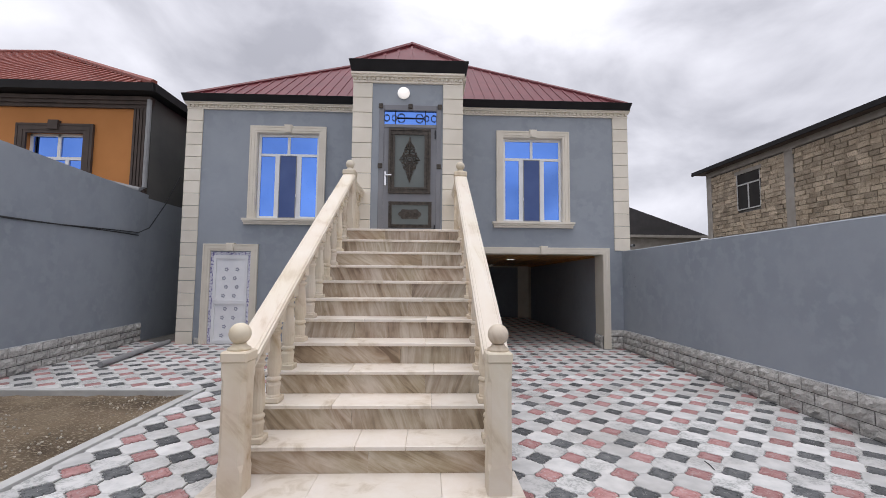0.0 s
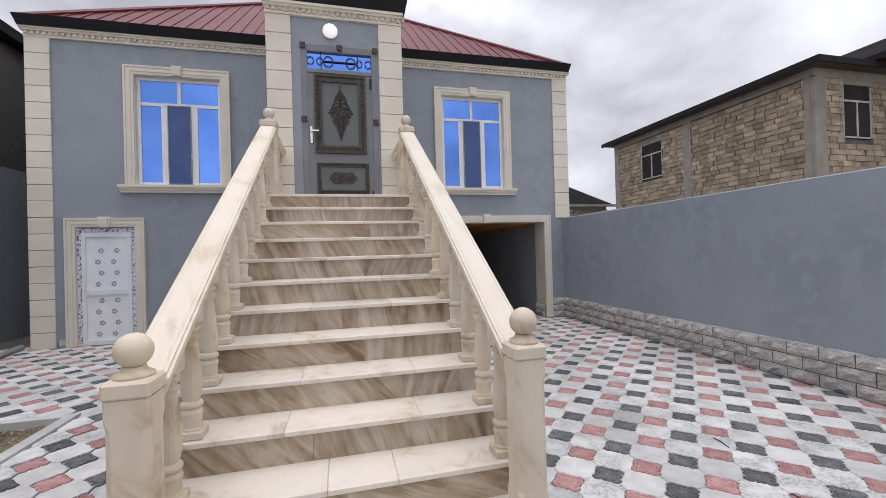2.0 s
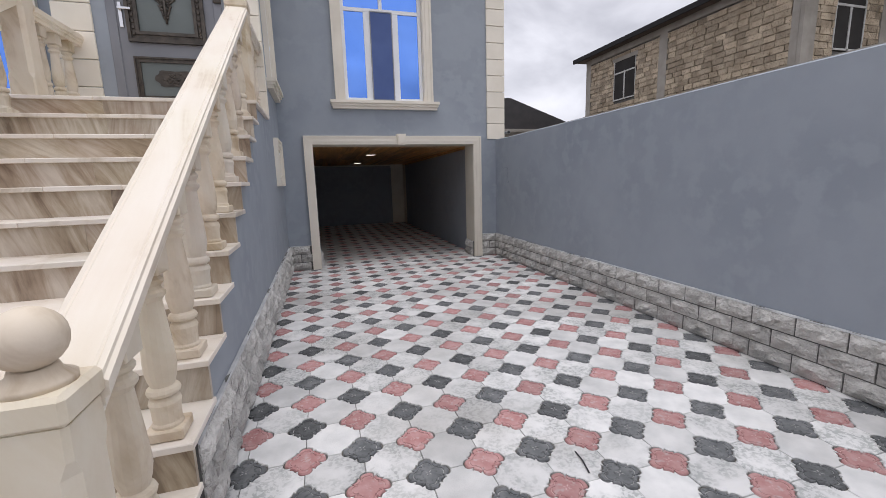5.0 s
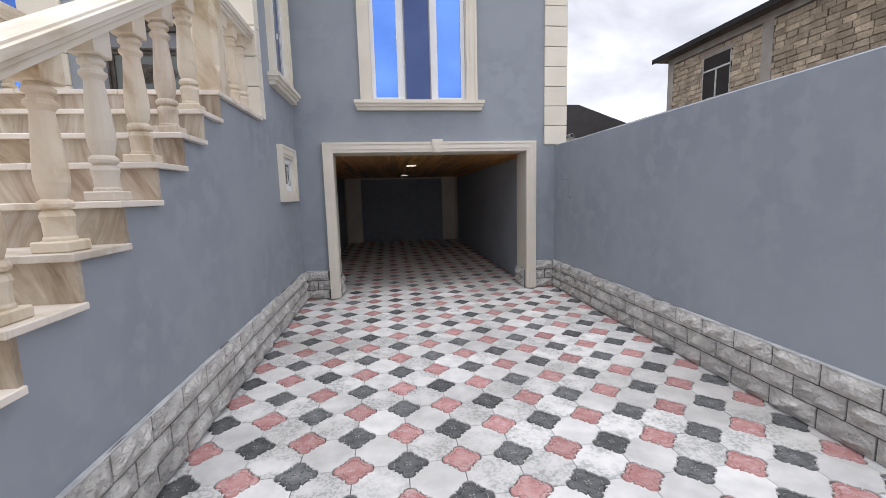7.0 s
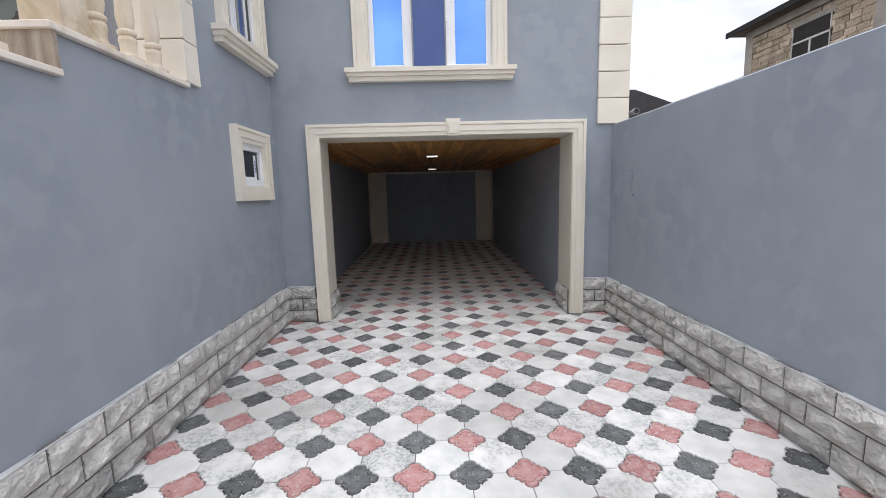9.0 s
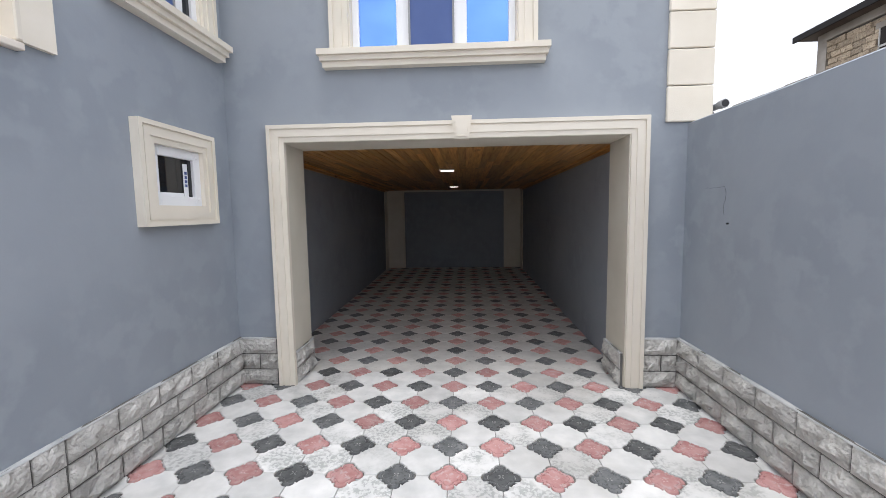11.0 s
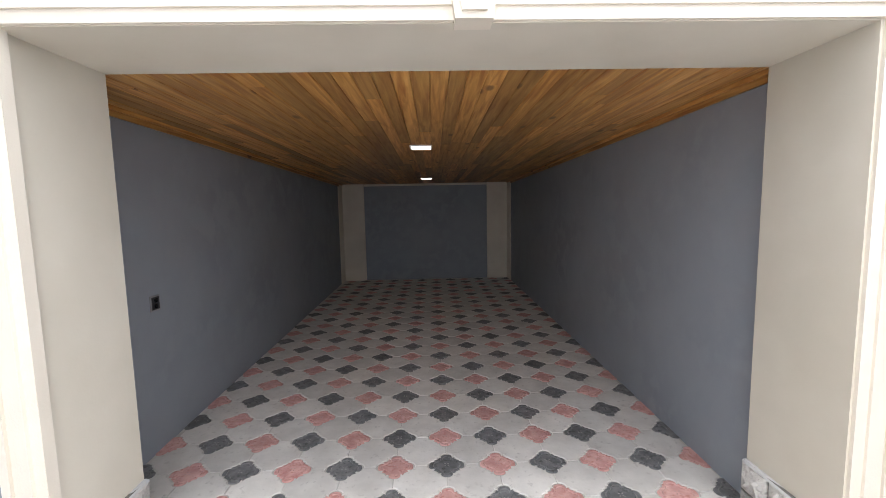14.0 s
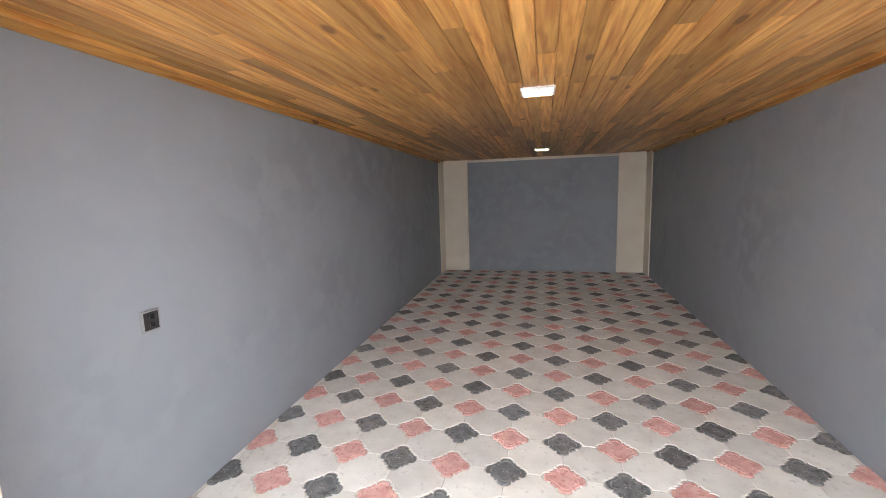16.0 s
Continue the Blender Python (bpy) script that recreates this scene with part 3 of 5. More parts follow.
while x < 4.25:
    w = 0.088
    y = GY0 - rnd.uniform(0, 2.0)
    while y < GY1:
        y2 = min(GY1, y + rnd.uniform(1.6, 3.0))
        ya = max(y, GY0)
        if y2 > ya + 0.01:
            za, zb = CZ0 + (CZ1 - CZ0) * (ya - GY0) / (GY1 - GY0), CZ0 + (CZ1 - CZ0) * (y2 - GY0) / (GY1 - GY0)
            lift = rnd.uniform(0, 0.0015)
            c = [bm.verts.new(p) for p in ((x, ya, za + 0.006), (x + 0.005, ya, za + lift), (x + w - 0.004, ya, za + lift), (x + w, ya, za + 0.006), (x + w, ya, za + 0.02), (x, ya, za + 0.02))]
            d = [bm.verts.new(p) for p in ((x, y2, zb + 0.006), (x + 0.005, y2, zb + lift), (x + w - 0.004, y2, zb + lift), (x + w, y2, zb + 0.006), (x + w, y2, zb + 0.02), (x, y2, zb + 0.02))]
            bm.faces.new(c)
            bm.faces.new(d[::-1])
            for k in range(6):
                bm.faces.new((c[k], d[k], d[(k + 1) % 6], c[(k + 1) % 6]))
        y = y2 + 0.001
    x += w + 0.0005
box(bm, 0.3, GY0, 2.135, 4.3, GY1, 2.25)
solid("ceiling", bm, M_WOOD, "varnished pine board ceiling of the garage", "ceiling", kind="structure")
trim = thing("trim", "pine strip along the top of the garage walls", "trim", kind="structure")
for f, s in ((gl, 1), (gr, -1)):
    a, b = f(GY0), f(GY1)
    bm = bmesh.new()
    strip(bm, min(a, a + s * 0.014), max(a, a + s * 0.014), GY0, min(b, b + s * 0.014), max(b, b + s * 0.014), GY1, CZ0 - 0.055, CZ0, CZ1 - 0.055, CZ1)
    strip(bm, min(a + s * 0.014, a + s * 0.03), max(a + s * 0.014, a + s * 0.03), GY0, min(b + s * 0.014, b + s * 0.03), max(b + s * 0.014, b + s * 0.03), GY1, CZ0 - 0.022, CZ0, CZ1 - 0.022, CZ1)
    part("strip", bm, M_WOOD, trim)
part("strip", boxes((0.98, GY1 - 0.016, 2.0, 3.59, GY1, CZ1)), M_CREAM, trim, "cream strip along the end wall")
for x0, x1, sx0, sx1 in ((0.515, 0.985, 0.515, 0.535), (3.585, 4.035, 4.013, 4.035)):
    bm = boxes((x0, GY1 - 0.05, 0, x1, GY1, CZ1 + 0.004), (sx0, GY1 - 0.4, 0, sx1, GY1 - 0.05, CZ1 + 0.004))
    solid("pilaster", bm, M_CREAM, "cream pilaster in the corner of the garage", "pilaster", "pilasters of the garage", "structure")
for y in (11.55, 15.1):
    z = CZ0 + (CZ1 - CZ0) * (y - GY0) / (GY1 - GY0)
    lamp = thing("ceiling_light", "lit square LED panel set in the pine ceiling", "ceiling light", "ceiling lights of the garage", at=(2.33, y, z))
    part("frame", boxes((-0.105, -0.105, -0.012, 0.105, -0.09, 0.004), (-0.105, 0.09, -0.012, 0.105, 0.105, 0.004), (-0.105, -0.09, -0.012, -0.09, 0.09, 0.004), (0.09, -0.09, -0.012, 0.105, 0.09, 0.004)), M_PVC, lamp)
    part("diffuser", boxes((-0.088, -0.088, -0.014, 0.088, 0.088, -0.002)), M_LED, lamp, "glowing white diffuser")
sock = thing("wall_socket", "black double wall socket in the grey garage wall", "socket", at=(gl(10.2), 10.2, 0.94))
part("frame", boxes((0, -0.045, -0.05, 0.008, 0.045, 0.05), bevel=0.002), M_PIPE, sock)
part("insert", boxes((0.008, -0.034, -0.04, 0.011, 0.034, 0.04)), M_CABLE, sock, "dark insert")
for zz in (-0.018, 0.018):
    part("outlet", boxes((0.011, -0.014, zz - 0.012, 0.015, 0.014, zz + 0.012), bevel=0.003), M_DARKGLASS, sock)

# garage portal
portal = thing("garage_portal", "cream moulded stone surround of the open garage", "portal", kind="structure")
mp = pose(0, FY, 0)
for side, piece in (("l", "jamb_moulding"), ("t", "lintel_moulding"), ("r", "jamb_moulding")):
    part(piece, moulding(bmesh.new(), 0.945, -0.01, 4.052, 2.232, 0.14, side, mp), M_CREAM, portal)
bm = keystone(2.565, 2.08, 2.262, 0.165)
bm.transform(mp)
part("keystone", bm, M_CREAM, portal)
part("reveal", boxes((GX0, FY - 0.03, 0.0, GX0 + 0.006, GY0, GZ - 0.012)), M_REVEAL, portal, "beige plastered reveal")
part("reveal", boxes((GX1 - 0.012, FY - 0.03, 0.0, GX1, GY0, GZ - 0.012)), M_REVEAL, portal, "beige plastered reveal")
part("reveal", boxes((GX0, FY - 0.03, GZ - 0.012, GX1, GY0, GZ - 0.001)), M_REVEAL, portal, "beige plastered reveal")


# ---- windows ----
def big_window(name, w, m, label, a=0.055, pane=None):
    """A cream moulded surround on the wall, a white frame set back in it, blue panes."""
    x0, z0, x1, z1 = w
    ob = thing(name, label, "window", "windows of the front", "structure")
    bm = moulding(bmesh.new(), x0, z0, x1, z1, FRAME_W, "ltr", m)
    part("surround", bm, M_CREAM, ob, "cream moulded surround")
    cx = (x0 + x1) / 2
    bm = keystone(cx, z1 - 0.15, z1 + 0.025, 0.17)
    bm.transform(m)
    part("keystone", bm, M_CREAM, ob)
    bm = bmesh.new()
    box(bm, x0 - 0.09, -0.125, z0 - 0.045, x1 + 0.09, 0, z0, m=m)
    box(bm, x0 - 0.075, -0.10, z0 - 0.085, x1 + 0.075, 0, z0 - 0.045, m=m)
    box(bm, x0 - 0.06, -0.075, z0 - 0.13, x1 + 0.06, 0, z0 - 0.085, m=m)
    part("window_sill", bm, M_CREAM, ob, "stepped cream sill")
    ix0, ix1, iz0, iz1 = x0 + FRAME_W, x1 - FRAME_W, z0, z1 - FRAME_W
    bm = bmesh.new()
    for b in ((ix0 - 0.001, -0.02, iz0, ix0 + 0.012, 0.16, iz1), (ix1 - 0.012, -0.02, iz0, ix1 + 0.001, 0.16, iz1), (ix0, -0.02, iz1 - 0.012, ix1, 0.16, iz1 + 0.001), (ix0, -0.02, iz0 - 0.001, ix1, 0.16, iz0 + 0.01)):
        box(bm, *b, m=m)
    part("reveal", bm, M_CREAM, ob)
    c = a + 0.06
    t, f = 0.055, ix0 + 0.012
    g = ix1 - 0.012
    zt = iz0 + (iz1 - iz0) * 0.735
    m1, m2 = f + (g - f) * 0.315, f + (g - f) * 0.665
    bm = bmesh.new()
    for b in ((f, a, iz0 + 0.01, f + t, c, iz1 - 0.012), (g - t, a, iz0 + 0.01, g, c, iz1 - 0.012), (f + t, a, iz1 - 0.012 - t, g - t, c, iz1 - 0.012), (f + t, a, iz0 + 0.01, g - t, c, iz0 + 0.01 + t)):
        box(bm, *b, bevel=0.004, m=m)
    part("window_frame", bm, M_PVC, ob, "white plastic frame")
    bm = bmesh.new()
    for b in ((f + t, a + 0.004, zt, g - t, c, zt + 0.06), (m1 - 0.055, a + 0.004, iz0 + t, m1 + 0.055, c, zt), (m2 - 0.055, a + 0.004, iz0 + t, m2 + 0.055, c, zt), ((m1 + m2) / 2 - 0.03, a + 0.004, zt + 0.06, (m1 + m2) / 2 + 0.03, c, iz1 - t)):
        box(bm, *b, bevel=0.004, m=m)
    part("mullion", bm, M_PVC, ob)
    for p0, p1, q0, q1 in ((f + t, m1 - 0.055, iz0 + 0.05, zt), (m2 + 0.055, g - t, iz0 + 0.05, zt), (f + t, (m1 + m2) / 2 - 0.03, zt + 0.06, iz1 - t), ((m1 + m2) / 2 + 0.03, g - t, zt + 0.06, iz1 - t)):
        bm = bmesh.new()
        box(bm, p0 - 0.003, a + 0.022, q0 - 0.003, p1 + 0.003, a + 0.03, q1 + 0.003, m=m)
        part("pane", bm, pane or M_PANE, ob, "dark glass" if pane else "blue reflective glass")
    bm = bmesh.new()
    s = 0.016
    for b in ((m1 + 0.046, a - 0.014, iz0 + 0.03, m1 + 0.046 + s, a + 0.003, zt + 0.02), (m2 - 0.046 - s, a - 0.014, iz0 + 0.03, m2 - 0.046, a + 0.003, zt + 0.02), (m1 + 0.046 + s, a - 0.014, iz0 + 0.03, m2 - 0.046 - s, a + 0.003, iz0 + 0.03 + s), (m1 + 0.046 + s, a - 0.014, zt + 0.02 - s, m2 - 0.046 - s, a + 0.003, zt + 0.02)):
        box(bm, *b, m=m)
    scr = part("screen_frame", bm, M_PIPE, ob, "grey insect screen frame")
    bm = bmesh.new()
    box(bm, m1 + 0.058, a - 0.006, iz0 + 0.045, m2 - 0.058, a - 0.002, zt + 0.006, m=m)
    part("screen_mesh", bm, M_SCREEN, scr, "dark blue insect mesh")
    for px in (m1 + 0.04, m2 - 0.04):
        bm = bmesh.new()
        box(bm, px - 0.008, a - 0.03, iz0 + 0.5, px + 0.008, a - 0.014, iz0 + 0.56, m=m)
        part("latch", bm, M_PVC, scr)
    return ob


big_window("window_1", LW, pose(0, FY, 0), "blue reflective window with white frame and cream surround")
big_window("window_2", RW, pose(0, FY, 0), "blue reflective window with white frame and cream surround")
SIDE = Matrix(((0, -1, 0, VX1), (1, 0, 0, 0), (0, 0, 1, 0), (0, 0, 0, 1)))
big_window("window_3", (UW[0], UW[1], UW[2], UW[3]), SIDE, "narrow dark side window of the entrance bay with cream surround", 0.0, M_DARKGLASS)

win = thing("window_4", "small white basement window in a wide cream surround", "window", kind="structure")
part("surround", moulding(bmesh.new(), SW[0], SW[1], SW[2], SW[3], 0.135, "ltrb", SIDE), M_CREAM, win, "wide cream moulded surround")
a0, a1, b0, b1 = SW[0] + 0.13, SW[2] - 0.13, SW[1] + 0.13, SW[3] - 0.13
bm = bmesh.new()
for b in ((a0, -0.012, b0, a0 + 0.07, 0.05, b1), (a1 - 0.07, -0.012, b0, a1, 0.05, b1), (a0 + 0.07, -0.012, b0, a1 - 0.07, 0.05, b0 + 0.07), (a0 + 0.07, -0.012, b1 - 0.07, a1 - 0.07, 0.05, b1)):
    box(bm, *b, bevel=0.004, m=SIDE)
part("window_frame", bm, M_PVC, win, "white plastic frame")
bm = bmesh.new()
box(bm, a0 + 0.065, 0.012, b0 + 0.065, a1 - 0.065, 0.018, b1 - 0.065, m=SIDE)
part("pane", bm, M_DARKGLASS, win, "dark glass")
bm = bmesh.new()
box(bm, a1 - 0.16, 0.009, b0 + 0.07, a1 - 0.115, 0.012, b1 - 0.1, m=SIDE)
box(bm, a0 + 0.075, 0.009, b0 + 0.068, a1 - 0.165, 0.012, b0 + 0.095, m=SIDE)
stick = part("film_strip", bm, M_FILM, win, "printed protective strip")
bm = bmesh.new()
for k in range(4):
    box(bm, a1 - 0.148, 0.006, b0 + 0.14 + k * 0.03, a1 - 0.126, 0.009, b0 + 0.16 + k * 0.03, m=SIDE)
part("print", bm, plain("blue_print", (0.06, 0.09, 0.25), 0.5), stick)
for px, pz in ((a0 + 0.03, b1 - 0.03), (a1 - 0.04, b1 - 0.05), (a0 + 0.03, b0 + 0.055), (a1 - 0.04, b0 + 0.055)):
    bm = bmesh.new()
    box(bm, px - 0.014, -0.022, pz - 0.01, px + 0.014, -0.012, pz + 0.01, bevel=0.003, m=SIDE)
    part("bracket", bm, M_PVC, win)

# basement door
dr = thing("door_1", "white plastic basement door still in printed protective film", "door", kind="structure")
bm = moulding(bmesh.new(), DOORL[0], DOORL[1] - 0.06, DOORL[2], DOORL[3], 0.15, "ltr", pose(0, FY, 0))
part("surround", bm, M_CREAM, dr, "cream moulded surround")
bm = keystone((DOORL[0] + DOORL[2]) / 2, DOORL[3] - 0.16, DOORL[3] + 0.02, 0.18)
bm.transform(pose(0, FY, 0))
part("keystone", bm, M_CREAM, dr)
d0, d1, dz = DOORL[0] + 0.15, DOORL[2] - 0.15, DOORL[3] - 0.17
part("door_frame", boxes((d0, FY + 0.0, 0.08, d0 + 0.07, FY + 0.08, dz), (d1 - 0.07, FY + 0.0, 0.08, d1, FY + 0.08, dz), (d0 + 0.07, FY, dz - 0.07, d1 - 0.07, FY + 0.08, dz)), M_FILMEDGE, dr, "frame wrapped in printed film")
part("leaf", boxes((d0 + 0.07, FY + 0.02, 0.08, d1 - 0.07, FY + 0.07, dz - 0.07)), M_PVC, dr)
part("stile", boxes((d0 + 0.072, FY - 0.014, 0.085, d0 + 0.13, FY + 0.02, dz - 0.075), (d1 - 0.13, FY - 0.014, 0.085, d1 - 0.072, FY + 0.02, dz - 0.075), (d0 + 0.13, FY - 0.014, 0.085, d1 - 0.13, FY + 0.02, 0.16), (d0 + 0.13, FY - 0.014, 0.93, d1 - 0.13, FY + 0.02, 1.01), (d0 + 0.13, FY - 0.014, dz - 0.15, d1 - 0.13, FY + 0.02, dz - 0.075)), M_PVC, dr)
for k, (q0, q1) in enumerate(((0.16, 0.93), (1.01, dz - 0.15))):
    pnl = part("panel", boxes((d0 + 0.13, FY + 0.012, q0, d1 - 0.13, FY + 0.018, q1)), M_FILM, dr, "film-covered panel")
    bm = bmesh.new()
    zz, row = q0 + 0.1, 0
    while zz < q1 - 0.05:
        for cx in ((d0 + d1) / 2 - 0.14 + 0.05 * (row % 2), (d0 + d1) / 2 + 0.09 + 0.05 * (row % 2)):
            for ang in range(5):
                px, pz = cx + 0.028 * math.cos(ang * 1.257), zz + 0.03 * math.sin(ang * 1.257)
                box(bm, px - 0.014, FY + 0.009, pz - 0.012, px + 0.014, FY + 0.012, pz + 0.012)
        zz += 0.19
        row += 1
    part("print", bm, M_PRINT, pnl, "grey printed rosettes")
part("door_handle", boxes((d0 + 0.09, FY - 0.03, 0.92, d0 + 0.115, FY - 0.014, 1.12), (d0 + 0.09, FY - 0.045, 1.02, d0 + 0.19, FY - 0.028, 1.042), (d0 + 0.094, FY - 0.03, 1.02, d0 + 0.112, FY - 0.02, 1.042)), M_PVC, dr, "white lever handle")

# ---- entrance door ----
ed = thing("door_2", "grey steel entrance door with carved bronze panels, shut", "door", kind="structure")
Y = VY - 0.012
part("door_frame", boxes((D0, Y, DZ0, D0 + 0.09, VY + 0.1, DZ1), (D1 - 0.09, Y, DZ0, D1, VY + 0.1, DZ1), (D0 + 0.09, Y, DZ1 - 0.10, D1 - 0.09, VY + 0.1, DZ1), (D0 + 0.09, Y, 4.31, D1 - 0.09, VY + 0.1, 4.37), bevel=0.005), M_DOOR, ed)
part("leaf", boxes((D0 + 0.09, Y + 0.014, DZ0, D1 - 0.09, VY + 0.08, 4.31)), M_DOOR, ed)
tr = part("transom_pane", boxes((D0 + 0.09, Y + 0.05, 4.37, D1 - 0.09, Y + 0.06, DZ1 - 0.10)), M_PANE, ed, "blue transom glass")
bm = bmesh.new()
for cx, r in ((-0.80, 0.05), (-0.66, 0.045), (-0.53, 0.07), (-0.19, 0.07), (-0.06, 0.045), (0.08, 0.05)):
    tube(bm, [(cx + r * math.cos(k * 0.4488), Y + 0.03, 4.505 + r * 1.2 * math.sin(k * 0.4488)) for k in range(15)], 0.0055, 6)
tube(bm, [(-0.62, Y + 0.03, 4.505), (-0.1, Y + 0.03, 4.505)], 0.009, 6)
for cx in (-0.64, -0.08):
    tube(bm, [(cx, Y + 0.03, 4.37), (cx, Y + 0.03, 4.64)], 0.007, 6)
part("grille", bm, M_IRON, tr, "black iron scroll grille")


def panel_frame(x0, z0, x1, z1, w, y, d):
    bm = bmesh.new()
    for a, b, e in ((0, 0.3, d), (0.3, 0.7, d * 0.55), (0.7, 1.0, d * 0.9)):
        p, q = a * w, b * w
        for quad in (((x0 + p, z0 + p), (x0 + q, z0 + q), (x0 + q, z1 - q), (x0 + p, z1 - p)), ((x1 - p, z0 + p), (x1 - p, z1 - p), (x1 - q, z1 - q), (x1 - q, z0 + q)), ((x0 + p, z1 - p), (x0 + q, z1 - q), (x1 - q, z1 - q), (x1 - p, z1 - p)), ((x0 + p, z0 + p), (x1 - p, z0 + p), (x1 - q, z0 + q), (x0 + q, z0 + q))):
            prism(bm, quad, y - e, y)
    return bm


yl = Y + 0.014
up = part("upper_panel", boxes((-0.66, yl - 0.008, 3.17, -0.06, yl, 4.19)), M_DOORPANEL, ed, "green-grey sunk panel")
bm = panel_frame(-0.752, 3.07, 0.025, 4.285, 0.115, yl, 0.04)
for k in range(17):
    for xx in (-0.694, -0.033):
        zz = 3.16 + k * 0.064
        box(bm, xx - 0.016, yl - 0.036, zz - 0.02, xx + 0.016, yl - 0.02, zz + 0.02, bevel=0.006)
part("carved_frame", bm, M_BRONZE, up, "carved bronze-coloured frame")
bm = bmesh.new()
rnd = random.Random(3)
for k in range(110):
    u = rnd.uniform(-1, 1)
    hw = 0.165 * (1 - abs(u)) ** 0.9 + 0.012
    px, pz = -0.362 + rnd.uniform(-hw, hw), 3.70 + u * 0.36
    for sx in (1, -1):
        bmesh.ops.create_icosphere(bm, subdivisions=1, radius=rnd.uniform(0.010, 0.020), matrix=Matrix.Translation((-0.362 + sx * (px + 0.362), yl - 0.014, pz)) @ Matrix.Diagonal((1, 0.7, 1.2, 1)))
for s in (1, -1):
    for k in range(5):
        zz = 3.70 + s * (0.05 + 0.06 * k)
        hw = 0.15 * (1 - k / 5.4)
        tube(bm, [(-0.362 - hw, yl - 0.014, zz), (-0.362 - hw * 0.4, yl - 0.02, zz + s * 0.05), (-0.362, yl - 0.022, zz + s * 0.015), (-0.362 + hw * 0.4, yl - 0.02, zz + s * 0.05), (-0.362 + hw, yl - 0.014, zz)], 0.009, 6)
for r in (0.035, 0.075, 0.12):
    tube(bm, [(-0.362 + r * math.cos(k * 0.4488), yl - 0.022, 3.70 + r * 0.9 * math.sin(k * 0.4488)) for k in range(15)], 0.009, 6)
for s in (1, -1):
    tube(bm, [(-0.362, yl - 0.02, 3.70 + s * 0.1), (-0.362, yl - 0.024, 3.70 + s * 0.3), (-0.362, yl - 0.012, 3.70 + s * 0.42)], 0.014, 6)
    tube(bm, [(-0.362 + s * 0.1, yl - 0.02, 3.70), (-0.362 + s * 0.19, yl - 0.012, 3.70)], 0.012, 6)
part("ornament", bm, M_BRONZE, up, "carved diamond-shaped foliage ornament", smooth=True)
lo = part("lower_panel", boxes((-0.675, yl - 0.008, 2.50, -0.01, yl, 2.86)), M_DOORPANEL, ed, "green-grey sunk panel")
part("carved_frame", panel_frame(-0.735, 2.44, 0.05, 2.92, 0.06, yl, 0.028), M_BRONZE, lo, "dark moulded frame")
bm = bmesh.new()
out = []
for k in range(28):
    th = 2 * math.pi * k / 28
    rr = 1 + 0.09 * math.cos(6 * th)
    out.append((-0.345 + 0.195 * rr * math.copysign(abs(math.cos(th)) ** 0.6, math.cos(th)), 2.69 + 0.09 * rr * math.copysign(abs(math.sin(th)) ** 0.7, math.sin(th))))
prism(bm, out, yl - 0.02, yl - 0.008)
for k in range(26):
    th = rnd.uniform(0, 6.28)
    rr = rnd.uniform(0.1, 0.85)
    bmesh.ops.create_icosphere(bm, subdivisions=1, radius=0.018, matrix=Matrix.Translation((-0.345 + 0.17 * rr * math.cos(th), yl - 0.02, 2.69 + 0.07 * rr * math.sin(th))) @ Matrix.Diagonal((1, 0.6, 0.8, 1)))
part("ornament", bm, M_BRONZE, lo, "carved oval cartouche")
hd = part("handle_plate", boxes((-0.825, yl - 0.012, 3.22, -0.785, yl, 3.48), bevel=0.004), M_CHROME, ed, "chrome handle plate")
part("lever", boxes((-0.815, yl - 0.055, 3.395, -0.795, yl - 0.012, 3.415), (-0.815, yl - 0.06, 3.393, -0.69, yl - 0.042, 3.417), bevel=0.003), M_CHROME, hd)
for px, pz in ((D0 + 0.03, DZ1 - 0.03), (-0.36, DZ1 - 0.03), (D1 - 0.03, DZ1 - 0.03), (D0 + 0.03, 3.58), (D1 - 0.04, 3.58)):
    part("bracket", boxes((px - 0.04, Y - 0.03, pz - 0.045, px + 0.04, Y, pz + 0.045), bevel=0.008), M_BRONZE, ed, "small dark bracket")
for pz in (2.40, 4.17):
    bm = tube(bmesh.new(), [(0.105, Y - 0.012, pz - 0.07), (0.105, Y - 0.012, pz + 0.09)], 0.013, 8)
    part("hinge", bm, M_IRON, ed)
gl_lamp = thing("wall_lamp", "round white glass wall lamp above the entrance door", "wall lamp", at=(-0.49, VY, 4.96))
bm = lathe(bmesh.new(), ((0.1, 0), (0.115, 0.015), (0.115, 0.03)), 24)
bm.transform(pose(0, 0, 0, 90, 0, 0))
part("base", bm, M_PVC, gl_lamp)
bm = lathe(bmesh.new(), ((0.11, 0.03), (0.108, 0.05), (0.095, 0.075), (0.07, 0.095), (0.035, 0.106), (0.005, 0.109)), 24)
bm.transform(pose(0, 0, 0, 90, 0, 0))
part("globe", bm, M_GLOBE, gl_lamp, "white opal glass", smooth=True)


# ---- quoins and cornices ----
def quoin_stack(name, x0, x1, y, z0, z1, n, label, back=None):
    ob = thing(name, label, "quoins", kind="structure")
    h = (z1 - z0) / n
    me = None
    for k in range(n):
        if me is None:
            bm = bmesh.new()
            box(bm, x0, y - 0.03, 0.004, x1, y if back is None else back, h - 0.004, bevel=0.006)
            me = mesh_of(bm, "quoin", M_CREAM)
        q = new("quoin", me)
        q.parent = ob
        q.location = (0, 0, z0 + k * h)
    return ob


